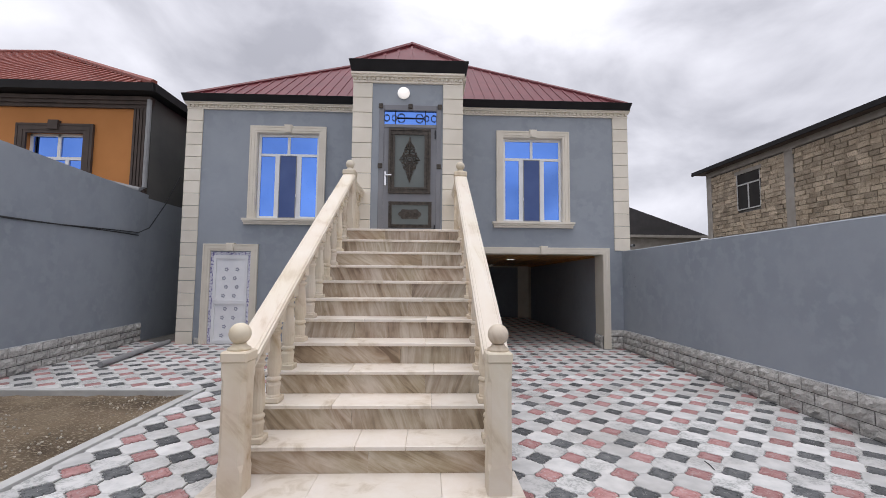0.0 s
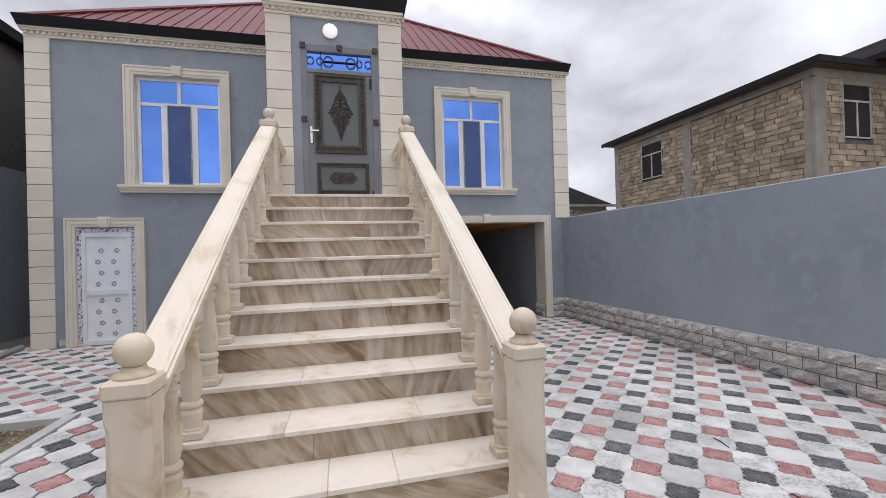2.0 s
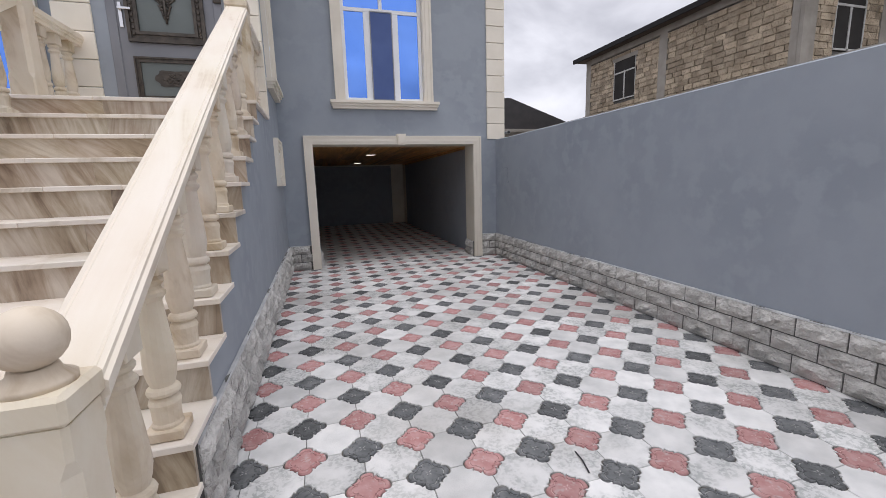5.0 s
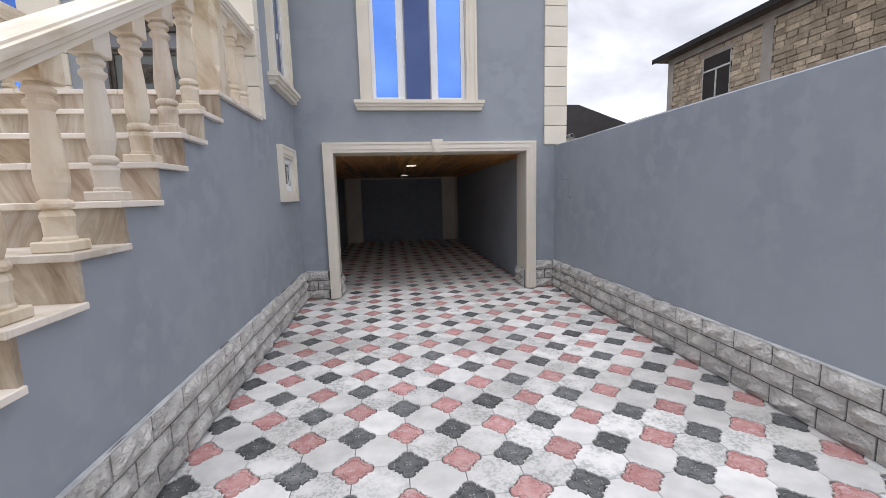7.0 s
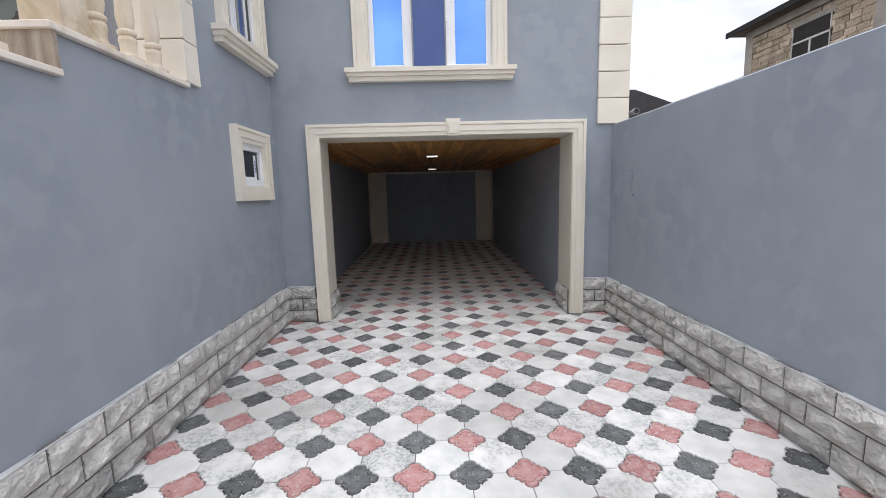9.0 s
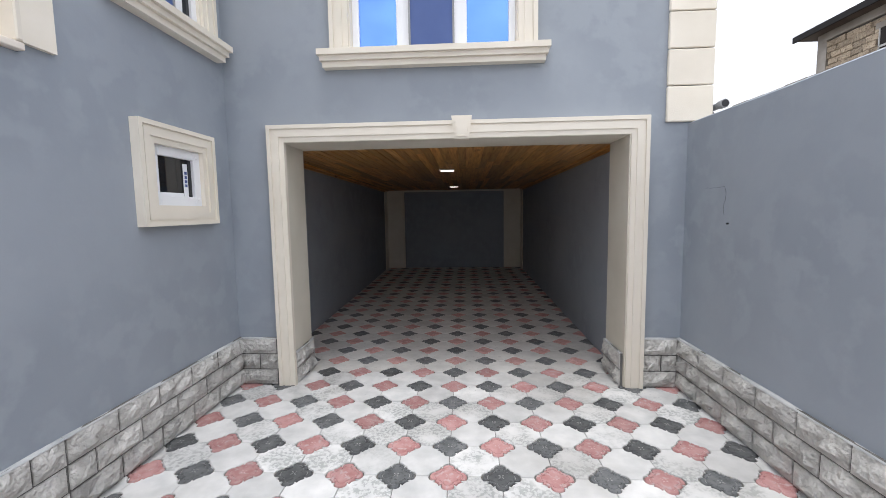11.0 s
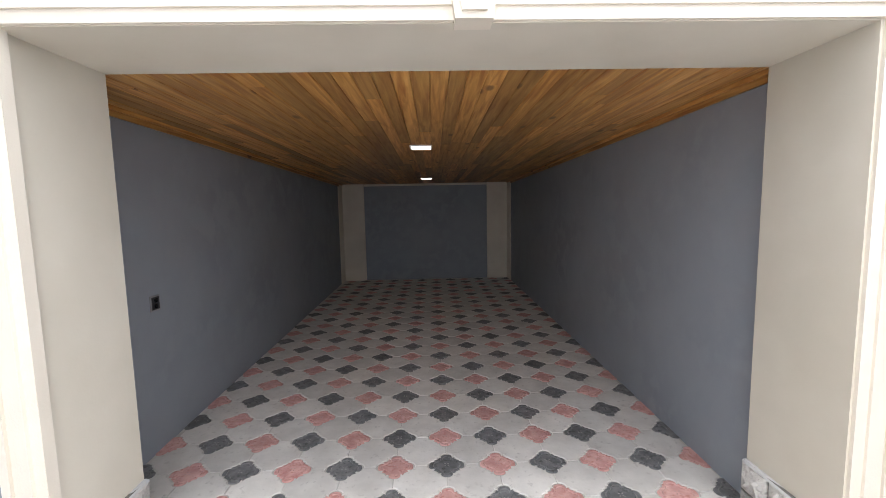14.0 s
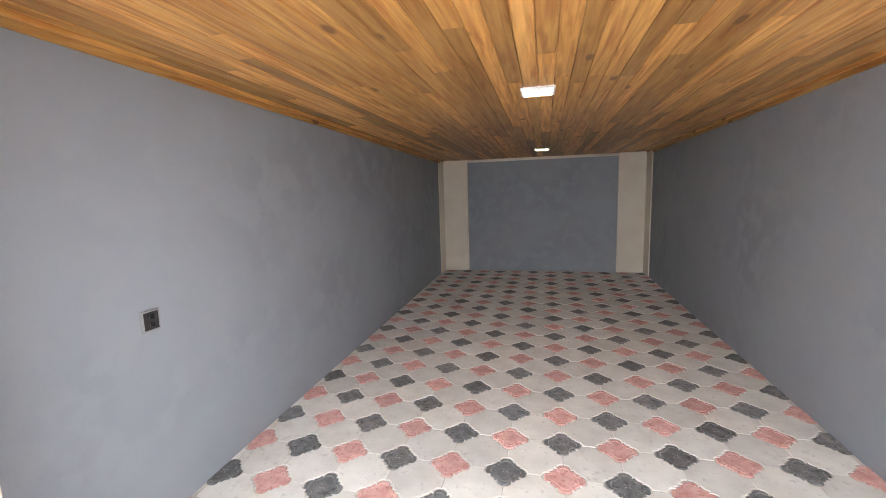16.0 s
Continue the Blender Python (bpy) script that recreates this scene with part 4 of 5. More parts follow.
quoin_stack("quoins_left", HX0 - 0.025, -5.035, FY, 0.07, 5.25, 19, "cream stone quoins at the house corner")
quoin_stack("quoins_right", 4.185, 4.535, FY, 2.175, 5.25, 11, "cream stone quoins at the house corner")
quoin_stack("quoins_entrance", VX0 - 0.025, -1.068, VY, 2.29, 5.15, 10, "cream stone quoins beside the entrance")
quoin_stack("quoins_entrance_2", 0.245, VX1 + 0.035, VY, 2.29, 5.15, 10, "cream stone quoins beside the entrance")
ob = thing("quoins_return", "cream stone quoins on the side of the entrance bay", "quoins", kind="structure")
for k in range(10):
    h = 0.286
    part("quoin", boxes((VX1, VY + 0.002, 2.294 + k * h, VX1 + 0.025, VY + 0.16, 2.286 + (k + 1) * h)), M_CREAM, ob)


def cornice(name, x0, x1, y, z0, z1, ends=""):
    ob = thing(name, "cream cornice with a row of dentils", "cornice", kind="structure")
    h = z1 - z0
    bm = boxes((x0, y - 0.04, z0, x1, y, z0 + h * 0.18), (x0, y - 0.03, z0 + h * 0.18, x1, y, z0 + h * 0.52), (x0 - 0.02, y - 0.085, z0 + h * 0.52, x1 + 0.02, y, z0 + h * 0.70), (x0 - 0.03, y - 0.11, z0 + h * 0.70, x1 + 0.03, y, z1))
    part("band", bm, M_CREAM, ob)
    bm = bmesh.new()
    n = int((x1 - x0) / 0.085)
    for k in range(n):
        xa = x0 + (k + 0.25) * (x1 - x0) / n
        box(bm, xa, y - 0.062, z0 + h * (0.2 if k % 2 else 0.26), xa + 0.045, y - 0.03, z0 + h * 0.52)
    part("dentils", bm, M_CREAM, ob)
    return ob


cornice("cornice_left", HX0 - 0.03, VX0, FY, 5.24, 5.41)
cornice("cornice_right", VX1, 4.54, FY, 5.24, 5.41)
cornice("cornice_entrance", VX0 - 0.03, VX1 + 0.03, VY, 5.15, 5.34)
ob = thing("cornice_return", "cream cornice on the side of the entrance bay", "cornice", kind="structure")
part("band", boxes((VX1, VY, 5.15, VX1 + 0.04, FY - 0.12, 5.25), (VX1, VY, 5.25, VX1 + 0.1, FY - 0.12, 5.34)), M_CREAM, ob)


# ---- roofs ----
def hip_roof(name, x0, x1, y0, y1, z, pitch, mat, label, rib=0.23, rib_h=0.02, fascia=0.17, fmat=None, only_front=False):
    """A hipped sheet roof with raised ribs, a fascia board all round and a soffit."""
    ob = thing(name, label, "roof", kind="structure")
    half = min(x1 - x0, y1 - y0) / 2
    top = z + half * pitch
    cx = (x0 + x1) / 2
    bm = bmesh.new()
    a, b, c, d = [bm.verts.new(p) for p in ((x0, y0, z), (x1, y0, z), (x1, y1, z), (x0, y1, z))]
    if x1 - x0 <= y1 - y0:
        e, f = bm.verts.new((cx, y0 + half, top)), bm.verts.new((cx, y1 - half, top))
        bm.faces.new((a, b, e))
        bm.faces.new((b, c, f, e))
        bm.faces.new((c, d, f))
        bm.faces.new((d, a, e, f))
    else:
        e, f = bm.verts.new((x0 + half, (y0 + y1) / 2, top)), bm.verts.new((x1 - half, (y0 + y1) / 2, top))
        bm.faces.new((a, b, f, e))
        bm.faces.new((b, c, f))
        bm.faces.new((c, d, e, f))
        bm.faces.new((d, a, e))
    bm.faces.new((d, c, b, a))
    part("sheet", bm, mat, ob)
    bm = bmesh.new()
    n = int((x1 - x0) / rib)
    for k in range(1, n):
        x = x0 + k * (x1 - x0) / n
        run = min(x - x0, x1 - x, half)
        strip(bm, x - 0.025, x + 0.025, y0, x - 0.025, x + 0.025, y0 + run, z, z + rib_h, z + run * pitch, z + run * pitch + rib_h)
    n = int((y1 - y0) / rib)
    if not only_front:
        for k in range(1, n):
            y = y0 + k * (y1 - y0) / n
            run = min(y - y0, y1 - y, half)
            for sx, xe in ((1, x0), (-1, x1)):
                c8 = [bm.verts.new(p) for p in ((xe, y - 0.025, z), (xe, y + 0.025, z), (xe, y + 0.025, z + rib_h), (xe, y - 0.025, z + rib_h))]
                xt, zt = xe + sx * run, z + run * pitch
                d8 = [bm.verts.new(p) for p in ((xt, y - 0.025, zt), (xt, y + 0.025, zt), (xt, y + 0.025, zt + rib_h), (xt, y - 0.025, zt + rib_h))]
                bm.faces.new(c8)
                bm.faces.new(d8[::-1])
                for q in range(4):
                    bm.faces.new((c8[q], d8[q], d8[(q + 1) % 4], c8[(q + 1) % 4]))
    part("ribs", bm, mat, ob)
    for p, q in (((x0, y0, z), (x0 + half, y0 + half, top)), ((x1, y0, z), (x1 - half, y0 + half, top))):
        part("hip_cap", tube(bmesh.new(), [Vector(p) + Vector((0, 0, 0.02)), Vector(q) + Vector((0, 0, 0.03))], 0.05, 6), mat, ob)
    fm = fmat or M_FASCIA
    for bx in ((x0 - 0.02, y0 - 0.045, z - fascia + 0.005, x1 + 0.02, y0 - 0.01, z + 0.015), (x0 - 0.028, y0 - 0.01, z - fascia + 0.005, x0 - 0.01, y1, z + 0.015), (x1 + 0.006, y0 - 0.01, z - fascia + 0.005, x1 + 0.028, y1, z + 0.015)):
        part("fascia", boxes(bx, bevel=0.008), fm, ob, "black sheet fascia")
    bm = bmesh.new()
    low = [bm.verts.new(p) for p in ((x0 - 0.03, y0 - 0.052, z - fascia), (x1 + 0.03, y0 - 0.052, z - fascia), (x1 + 0.03, y0 + 0.5, z - fascia), (x0 - 0.03, y0 + 0.5, z - fascia))]
    high = [bm.verts.new(p) for p in ((x0 - 0.075, y0 - 0.11, z + 0.012), (x1 + 0.075, y0 - 0.11, z + 0.012), (x1 + 0.075, y0 + 0.5, z + 0.012), (x0 - 0.075, y0 + 0.5, z + 0.012))]
    for q in range(4):
        if q != 2:
            bm.faces.new((low[q], low[(q + 1) % 4], high[(q + 1) % 4], high[q]))
    inner_rim = [bm.verts.new((v.co.x + dx, v.co.y + dy, z + 0.01)) for v, dx, dy in zip(high, (0.09, -0.09, -0.09, 0.09), (0.09, 0.09, 0, 0))]
    for q in (0, 1, 3):
        bm.faces.new((high[q], high[(q + 1) % 4], inner_rim[(q + 1) % 4], inner_rim[q]))
    part("gutter", bm, fm, ob, "flared black gutter")
    part("soffit", boxes((x0, y0 + 0.0, z - fascia + 0.01, x1, y1, z - fascia + 0.025)), fm, ob)
    return ob


hip_roof("roof_main", -5.39, 4.52, 8.93, 20.5, EAVE, 0.77, M_ROOF, "dark red ribbed sheet metal hipped roof", fascia=0.15)
hip_roof("roof_entrance", -1.42, 0.64, 7.32, 11.0, 5.52, 0.92, M_ROOF, "small dark red sheet roof over the entrance", fascia=0.2)

# ---- stairs ----
RUN, RISE_H, Y12, Z12 = 0.3235, 0.2, 6.285, 2.285
SX0, SX1 = -1.40, 0.58


def step_y(k):
    return Y12 - RUN * (12 - k)


def step_z(k):
    return Z12 - RISE_H * (12 - k)


stairs = thing("staircase", "veined beige marble outside staircase between grey side walls", "staircase", kind="structure")
for xa, xb in ((SX0, SX0 + 0.15), (SX1 - 0.15, SX1)):
    bm = bmesh.new()
    outl = [(step_y(2) + 0.06, -0.05), (VY, -0.05), (VY, Z12 - 0.035)]
    for k in range(12, 1, -1):
        outl.append((step_y(k) + 0.045, step_z(k) - 0.034))
        outl.append((step_y(k) + 0.045, max(step_z(k - 1) - 0.034, -0.05)))
    pts = [Vector((xa, y, z)) for y, z in outl]
    pts2 = [Vector((xb, y, z)) for y, z in outl]
    A, B = [bm.verts.new(p) for p in pts], [bm.verts.new(p) for p in pts2]
    bm.faces.new(A)
    bm.faces.new(B[::-1])
    for q in range(len(A)):
        bm.faces.new((A[q], B[q], B[(q + 1) % len(A)], A[(q + 1) % len(A)]))
    part("side_wall", bm, M_WALL, stairs, "grey plastered side wall")
TX0, TX1 = SX0 - 0.035, SX1 + 0.038
rnd = random.Random(8)
for k in range(1, 13):
    y, z = step_y(k), step_z(k)
    ye = VY if k == 12 else step_y(k + 1) + 0.05
    if k == 1:
        x0, x1 = TX0 - 0.06, TX1 + 0.06
    else:
        x0, x1 = TX0, TX1
    cut = [x0, x0 + (x1 - x0) * rnd.uniform(0.3, 0.45), x0 + (x1 - x0) * rnd.uniform(0.6, 0.75), x1]
    for a, b in zip(cut, cut[1:]):
        bm = boxes((a + 0.0008, y, z - 0.032, b - 0.0008, ye, z + rnd.uniform(-0.001, 0.001)), bevel=0.004)
        part("tread", bm, M_TREAD, stairs)
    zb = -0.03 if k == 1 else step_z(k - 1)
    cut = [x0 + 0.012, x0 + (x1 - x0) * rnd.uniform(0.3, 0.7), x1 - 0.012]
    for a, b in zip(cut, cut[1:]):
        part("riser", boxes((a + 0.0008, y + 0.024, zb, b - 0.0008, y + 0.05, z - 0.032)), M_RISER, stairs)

# balustrades
BAL = ((0.062, 0.0), (0.062, 0.01), (0.056, 0.02), (0.058, 0.075), (0.064, 0.10), (0.058, 0.118), (0.046, 0.128), (0.064, 0.138), (0.067, 0.150), (0.062, 0.162), (0.047, 0.172), (0.056, 0.20), (0.063, 0.24), (0.063, 0.28), (0.057, 0.36), (0.048, 0.46), (0.043, 0.52), (0.050, 0.530), (0.060, 0.542), (0.060, 0.556), (0.047, 0.566), (0.045, 0.580), (0.058, 0.592), (0.060, 0.606), (0.048, 0.618), (0.046, 0.65), (0.056, 0.68), (0.056, 0.74))


def baluster_mesh(length):
    bm = bmesh.new()
    box(bm, -0.068, -0.068, 0.0, 0.068, 0.068, 0.045, bevel=0.006)
    k = (length - 0.045) / 0.74
    lathe(bm, [(r * 0.9, 0.045 + z * k) for r, z in BAL], 16)
    box(bm, -0.06, -0.06, length - 0.11, 0.06, 0.06, length + 0.06, bevel=0.006)
    return mesh_of(bm, "baluster", M_BALU, False)


def post(parent, x, y, z0, z1, w, ball):
    bm = bmesh.new()
    h, c = w / 2, w * 0.17
    rings = []
    for z, k in ((z0, 0.012), (z0 + 0.16, 0.012), (z0 + 0.2, c), (z1 - 0.2, c), (z1 - 0.16, 0.012), (z1 - 0.075, 0.012)):
        rings.append([bm.verts.new((x + px + rnd.uniform(-0.0015, 0.0015), y + py + rnd.uniform(-0.0015, 0.0015), z)) for px, py in ((h, -h + k), (h, h - k), (h - k, h), (-h + k, h), (-h, h - k), (-h, -h + k), (-h + k, -h), (h - k, -h))])
    for a, b in zip(rings, rings[1:]):
        for q in range(8):
            bm.faces.new((a[q], a[(q + 1) % 8], b[(q + 1) % 8], b[q]))
    bm.faces.new(rings[0][::-1])
    bm.faces.new(rings[-1])
    box(bm, x - h - 0.007, y - h - 0.007, z1 - 0.075, x + h + 0.007, y + h + 0.007, z1, bevel=0.012)
    p = part("newel_post", bm, M_BALU, parent, "carved square newel post")
    bm = bmesh.new()
    prof = [(0.075, 0.0), (0.075, 0.015), (0.05, 0.03), (0.045, 0.045)]
    for k in range(1, 12):
        th = math.pi * k / 12
        prof.append((max(ball * math.sin(th), 0.004), 0.045 + ball * 0.9 - ball * math.cos(th)))
    lathe(bm, prof, 20, (x, y, z1))
    part("ball", bm, M_BALU, p, "stone ball finial", smooth=True)


def rail(x, ya, za, yb, zb):
    """A moulded handrail, one profile drawn from end to end."""
    prof = [(0.07, -0.09), (0.07, -0.06), (0.084, -0.052), (0.084, -0.034), (0.096, -0.026), (0.098, 0.012), (0.086, 0.018), (0.084, 0.030), (0.070, 0.034), (0.064, 0.030), (0.058, 0.034)]
    prof = prof + [(-w, h) for w, h in reversed(prof)]
    bm = bmesh.new()
    n = 14
    rings = [[bm.verts.new((x + w, ya + (yb - ya) * k / n, za + (zb - za) * k / n + h + 0.002 * noise.noise((w * 30, k * 1.7, x)))) for w, h in prof] for k in range(n + 1)]
    for a, b in zip(rings, rings[1:]):
        for q in range(len(prof)):
            bm.faces.new((a[q], b[q], b[(q + 1) % len(prof)], a[(q + 1) % len(prof)]))
    bm.faces.new(rings[0][::-1])
    bm.faces.new(rings[-1])
    return bm


RAILX = (0.508, -1.268)
for x in RAILX:
    bal = thing("balustrade", "beige stone balustrade with turned balusters along the stairs", "balustrade", "balustrades of the stairs")
    post(bal, x, 2.82, step_z(1), 1.022, 0.165, 0.073)
    post(bal, x, 6.46, Z12, 3.235, 0.19, 0.07)
    ya, yb = 2.90, 6.38
    za = 0.965
    slope = 0.622
    me = None
    for k in range(2, 12):
        yy = step_y(k) + 0.105
        if me is None:
            me = baluster_mesh(za + slope * (yy - ya) - 0.075 - step_z(k))
        q = new("baluster", me)
        q.parent = bal
        q.location = (x, yy, step_z(k))
    part("handrail", rail(x, ya, za, yb, za + slope * (yb - ya)), M_RAIL, bal, "pale stone handrail")
    part("handrail", rail(x, 6.55, 3.075, VY - 0.03, 3.075), M_RAIL, bal, "short level handrail on the landing")
    me2 = baluster_mesh(2.99 - Z12)
    for yy in (6.72, 6.95, 7.18):
        q = new("baluster", me2)
        q.parent = bal
        q.location = (x, yy, Z12)
        q.scale = (0.85, 0.85, 1)

# ---- yard walls ----
RWX = 4.365
bm = bmesh.new()
ys = [-5.2 + 0.2 * k for k in range(72)]
rows = []
for y in ys:
    zt = 2.172 + 0.008 * noise.noise((y * 1.3, 0, 0)) + 0.006 * noise.noise((y * 5, 2, 0))
    rows.append([bm.verts.new(p) for p in ((RWX, y, -0.05), (RWX, y, zt - 0.012), (RWX + 0.02, y, zt), (RWX + 0.2, y, zt + 0.004), (RWX + 0.22, y, -0.05))])
for a, b in zip(rows, rows[1:]):
    for k in range(4):
        bm.faces.new((a[k], b[k], b[k + 1], a[k + 1]))
solid("wall_yard_right", bm, M_WALL, "grey painted yard wall with a rough pale top edge", "wall", kind="structure")
bm = bmesh.new()
for k in range(90):
    y = -5.1 + k * 0.155
    if y < 8.9:
        s = 0.05 + 0.03 * noise.noise((y * 3, 4, 1))
        box(bm, RWX + 0.045, y, 2.168, RWX + 0.05 + s * 2, y + 0.153, 2.184 + 0.008 * noise.noise((y * 4, 1, 1)))
part_top = solid("wall_capping", bm, M_CONC, "uneven pale mortar along the wall top", "mortar", kind="structure")


def lw_x(y):
    return -5.90 - 0.138 * (y - 5.9)


LM = pose(lw_x(0), 0, 0, 0, 0, math.degrees(math.atan(0.138)))
bm = bmesh.new()
box(bm, -0.32, -5.2, -0.05, -0.05, 9.55, 3.38, m=LM)
solid("wall_yard_left", bm, M_WALL, "tall grey painted yard wall with cables along it", "wall", kind="structure")
solid("wall_yard_back", boxes((-7.5, -5.4, -0.05, 4.8, -5.2, 2.4)), M_WALL, "plain grey wall closing the yard", "wall", kind="structure")

# cables, pipes
for zz, sag, name in ((2.30, 0.03, "cable"), (2.36, 0.10, "cable")):
    pts = []
    for k in range(25):
        u = k / 24
        y = 2.0 + 7.2 * u
        pts.append(LM @ Vector((-0.03, y, zz + 0.012 * y - sag * math.sin(math.pi * u) + 0.01 * math.sin(9 * u))))
    if sag > 0.05:
        pts += [Vector((-6.28, 9.3, 2.6)), Vector((-5.9, 9.2, 3.1)), Vector((-5.5, 9.05, 3.72))]
    solid(name, tube(bmesh.new(), pts, 0.011, 6), M_CABLE, "black cable slung along the grey yard wall", "cable", "cables on the yard wall")
bm = tube(bmesh.new(), [(-5.10, 6.62, 0.135), (-5.55, 9.05, 0.125)], 0.044, 14)
solid("drain_pipe", bm, M_PIPE, "grey plastic pipe lying on the paving", "pipe")
horn = thing("vent_pipe", "short grey vent pipe sticking out beside the house", "pipe", at=(4.60, 9.03, 2.30))
bm = lathe(bmesh.new(), ((0.034, 0), (0.034, 0.06), (0.026, 0.08), (0.026, 0.25)), 14)
bm.transform(pose(0, -0.1, 0, -90, 0, 0))
part("pipe", bm, M_PIPE, horn)
# Pipe is solid: a black disc paints the shaded bore.
bm = lathe(bmesh.new(), ((0.027, -0.003), (0.027, 0.0)), 14)
bm.transform(pose(0, -0.1, 0, -90, 0, 0))
part("mouth", bm, M_CABLE, horn, "black disc painting the shade inside the pipe end")
bm = tube(bmesh.new(), [(0, 0.12, 0), (0, 0.12, -2.36)], 0.026, 10)
part("riser_pipe", bm, M_PIPE, horn)

for p, q in (((2.36, 3.43, 0.004), (2.33, 3.27, 0.006)), ((2.165, 2.72, 0.004), (2.16, 2.58, 0.006))):
    u = Vector(p).lerp(Vector(q), 0.5) + Vector((0.006, 0.004, 0.004))
    solid("twig", tube(bmesh.new(), [p, u, q], 0.004, 5), M_CABLE, "thin dark twig lying on the paving", "twig", "twigs on the paving")
bm = lathe(bmesh.new(), ((0.006, 0), (0.006, 0.012), (0.003, 0.014)), 8)
bm.transform(pose(RWX, 8.44, 1.39, 0, -90, 0))
solid("wall_bolt", bm, M_IRON, "rusty bolt stub in the grey yard wall", "bolt")

crack = [(RWX - 0.0005, 8.72 - 0.028 * k, 1.64 + 0.004 * math.sin(k * 1.9)) for k in range(9)]
crack += [(RWX - 0.0005, 8.49 - 0.012 * math.sin(k * 0.9), 1.63 - 0.026 * k) for k in range(1, 8)]
solid("wall_crack", tube(bmesh.new(), crack, 0.0008, 5), M_CABLE, "hairline crack in the grey yard wall plaster", "crack", kind="structure")
bm = bmesh.new()
rnd = random.Random(31)
for _ in range(260):
    side = rnd.random() < 0.6
    x, y = (rnd.gauss(3.95, 0.22) if side else rnd.gauss(2.5, 0.8)), rnd.gauss(8.82, 0.13)
    if 1.0 < x < 4.3 and y < 9.3:
        r = rnd.uniform(0.002, 0.007)
        v = [bm.verts.new((x + r * rnd.uniform(0.6, 1.2) * math.cos(k * 1.047), y + r * rnd.uniform(0.6, 1.2) * math.sin(k * 1.047), 0.0035)) for k in range(6)]
        bm.faces.new(v)
solid("paint_spatter", bm, M_CAULK, "dried white paint specks on the paving", "paint specks", kind="stuff")

# ---- orange neighbour ----
oh = thing("house_orange", "orange rendered neighbour house with brown trim and red roof", "house")
OX0, OX1, OY = -13.5, -6.46, 9.42
OW = (-9.44, 2.9, -7.72, 4.99)
bm = bmesh.new()
wall_panel(bm, OX0, OX1, 0, 5.66, OY, OY + 0.3, [(OW[0] + 0.2, OW[1], OW[2] - 0.2, OW[3] - 0.2)])
part("wall", bm, M_ORANGE, oh)
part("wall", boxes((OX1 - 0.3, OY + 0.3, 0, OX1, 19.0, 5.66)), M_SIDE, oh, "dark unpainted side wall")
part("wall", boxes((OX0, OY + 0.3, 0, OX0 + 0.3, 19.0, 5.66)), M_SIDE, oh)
bm = bmesh.new()
for k in range(5):
    box(bm, -6.83 + k * 0.075, OY - 0.06, 3.2, -6.83 + k * 0.075 + 0.05, OY, 5.38)
box(bm, -6.84, OY - 0.035, 3.2, OX1, OY, 5.38)
part("corner_pilaster", bm, M_BROWN, oh, "fluted dark brown pilaster")
part("lower_render", boxes((OX0, OY - 0.03, 0, OX1 + 0.012, OY - 0.001, 3.3), (OX1, OY - 0.001, 0, OX1 + 0.012, 11.0, 3.3)), M_WALL, oh, "grey painted lower wall")
part("corner_pilaster", boxes((-10.6, OY - 0.05, 3.2, -10.0, OY, 5.38)), M_BROWN, oh)
part("cornice", boxes((OX0, OY - 0.06, 5.38, OX1 + 0.03, OY, 5.46), (OX0, OY - 0.10, 5.46, OX1 + 0.05, OY, 5.54), (OX0, OY - 0.14, 5.54, OX1 + 0.06, OY, 5.63)), M_BROWN, oh, "stepped dark brown cornice")
ow = part("window", moulding(bmesh.new(), OW[0], OW[1], OW[2], OW[3], 0.22, "ltr", pose(0, OY, 0)), M_BROWN, oh, "blue window with a brown surround")
i0, i1, j0, j1 = OW[0] + 0.2, OW[2] - 0.2, OW[1], OW[3] - 0.2
part("keystone", boxes((-8.7, OY - 0.1, 4.85, -8.48, OY, 5.06)), M_BROWN, ow)
part("window_frame", boxes((i0, OY + 0.1, j0, i0 + 0.06, OY + 0.16, j1), (i1 - 0.06, OY + 0.1, j0, i1, OY + 0.16, j1), (i0, OY + 0.1, j1 - 0.06, i1, OY + 0.16, j1), (i0, OY + 0.1, 4.18, i1, OY + 0.16, 4.25), ((i0 + i1) / 2 - 0.035, OY + 0.1, 4.25, (i0 + i1) / 2 + 0.035, OY + 0.16, j1), (i0 + 0.42, OY + 0.1, j0, i0 + 0.5, OY + 0.16, 4.18), (i1 - 0.5, OY + 0.1, j0, i1 - 0.42, OY + 0.16, 4.18)), M_PVC, ow, "white plastic frame")
part("pane", boxes((i0, OY + 0.13, j0, i1, OY + 0.14, j1)), M_PANE, ow, "blue reflective glass")
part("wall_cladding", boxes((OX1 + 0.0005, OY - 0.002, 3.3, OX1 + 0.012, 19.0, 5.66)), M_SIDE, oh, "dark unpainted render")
part("downpipe", tube(bmesh.new(), [(OX1 + 0.03, OY - 0.14, 5.55), (OX1 + 0.03, OY - 0.14, 3.52), (OX1 - 0.05, OY - 0.16, 3.46), (OX1 - 0.75, OY - 0.2, 3.62)], 0.05, 10), M_PIPE, oh, "grey plastic downpipe")
orf = thing("roof_neighbour", "brick red ribbed sheet roof of the neighbour house", "roof", kind="structure")
RX, RY, RZ, AX, AY, AZ = -6.25, 9.12, 5.85, -12.05, 13.0, 8.62
bm = bmesh.new()
v = [bm.verts.new(p) for p in ((RX, RY, RZ), (AX, AY, AZ), (-22.0, AY, AZ - 0.2), (-22.0, RY, RZ), (RX, 17.0, RZ), (-22.0, 17.0, RZ))]
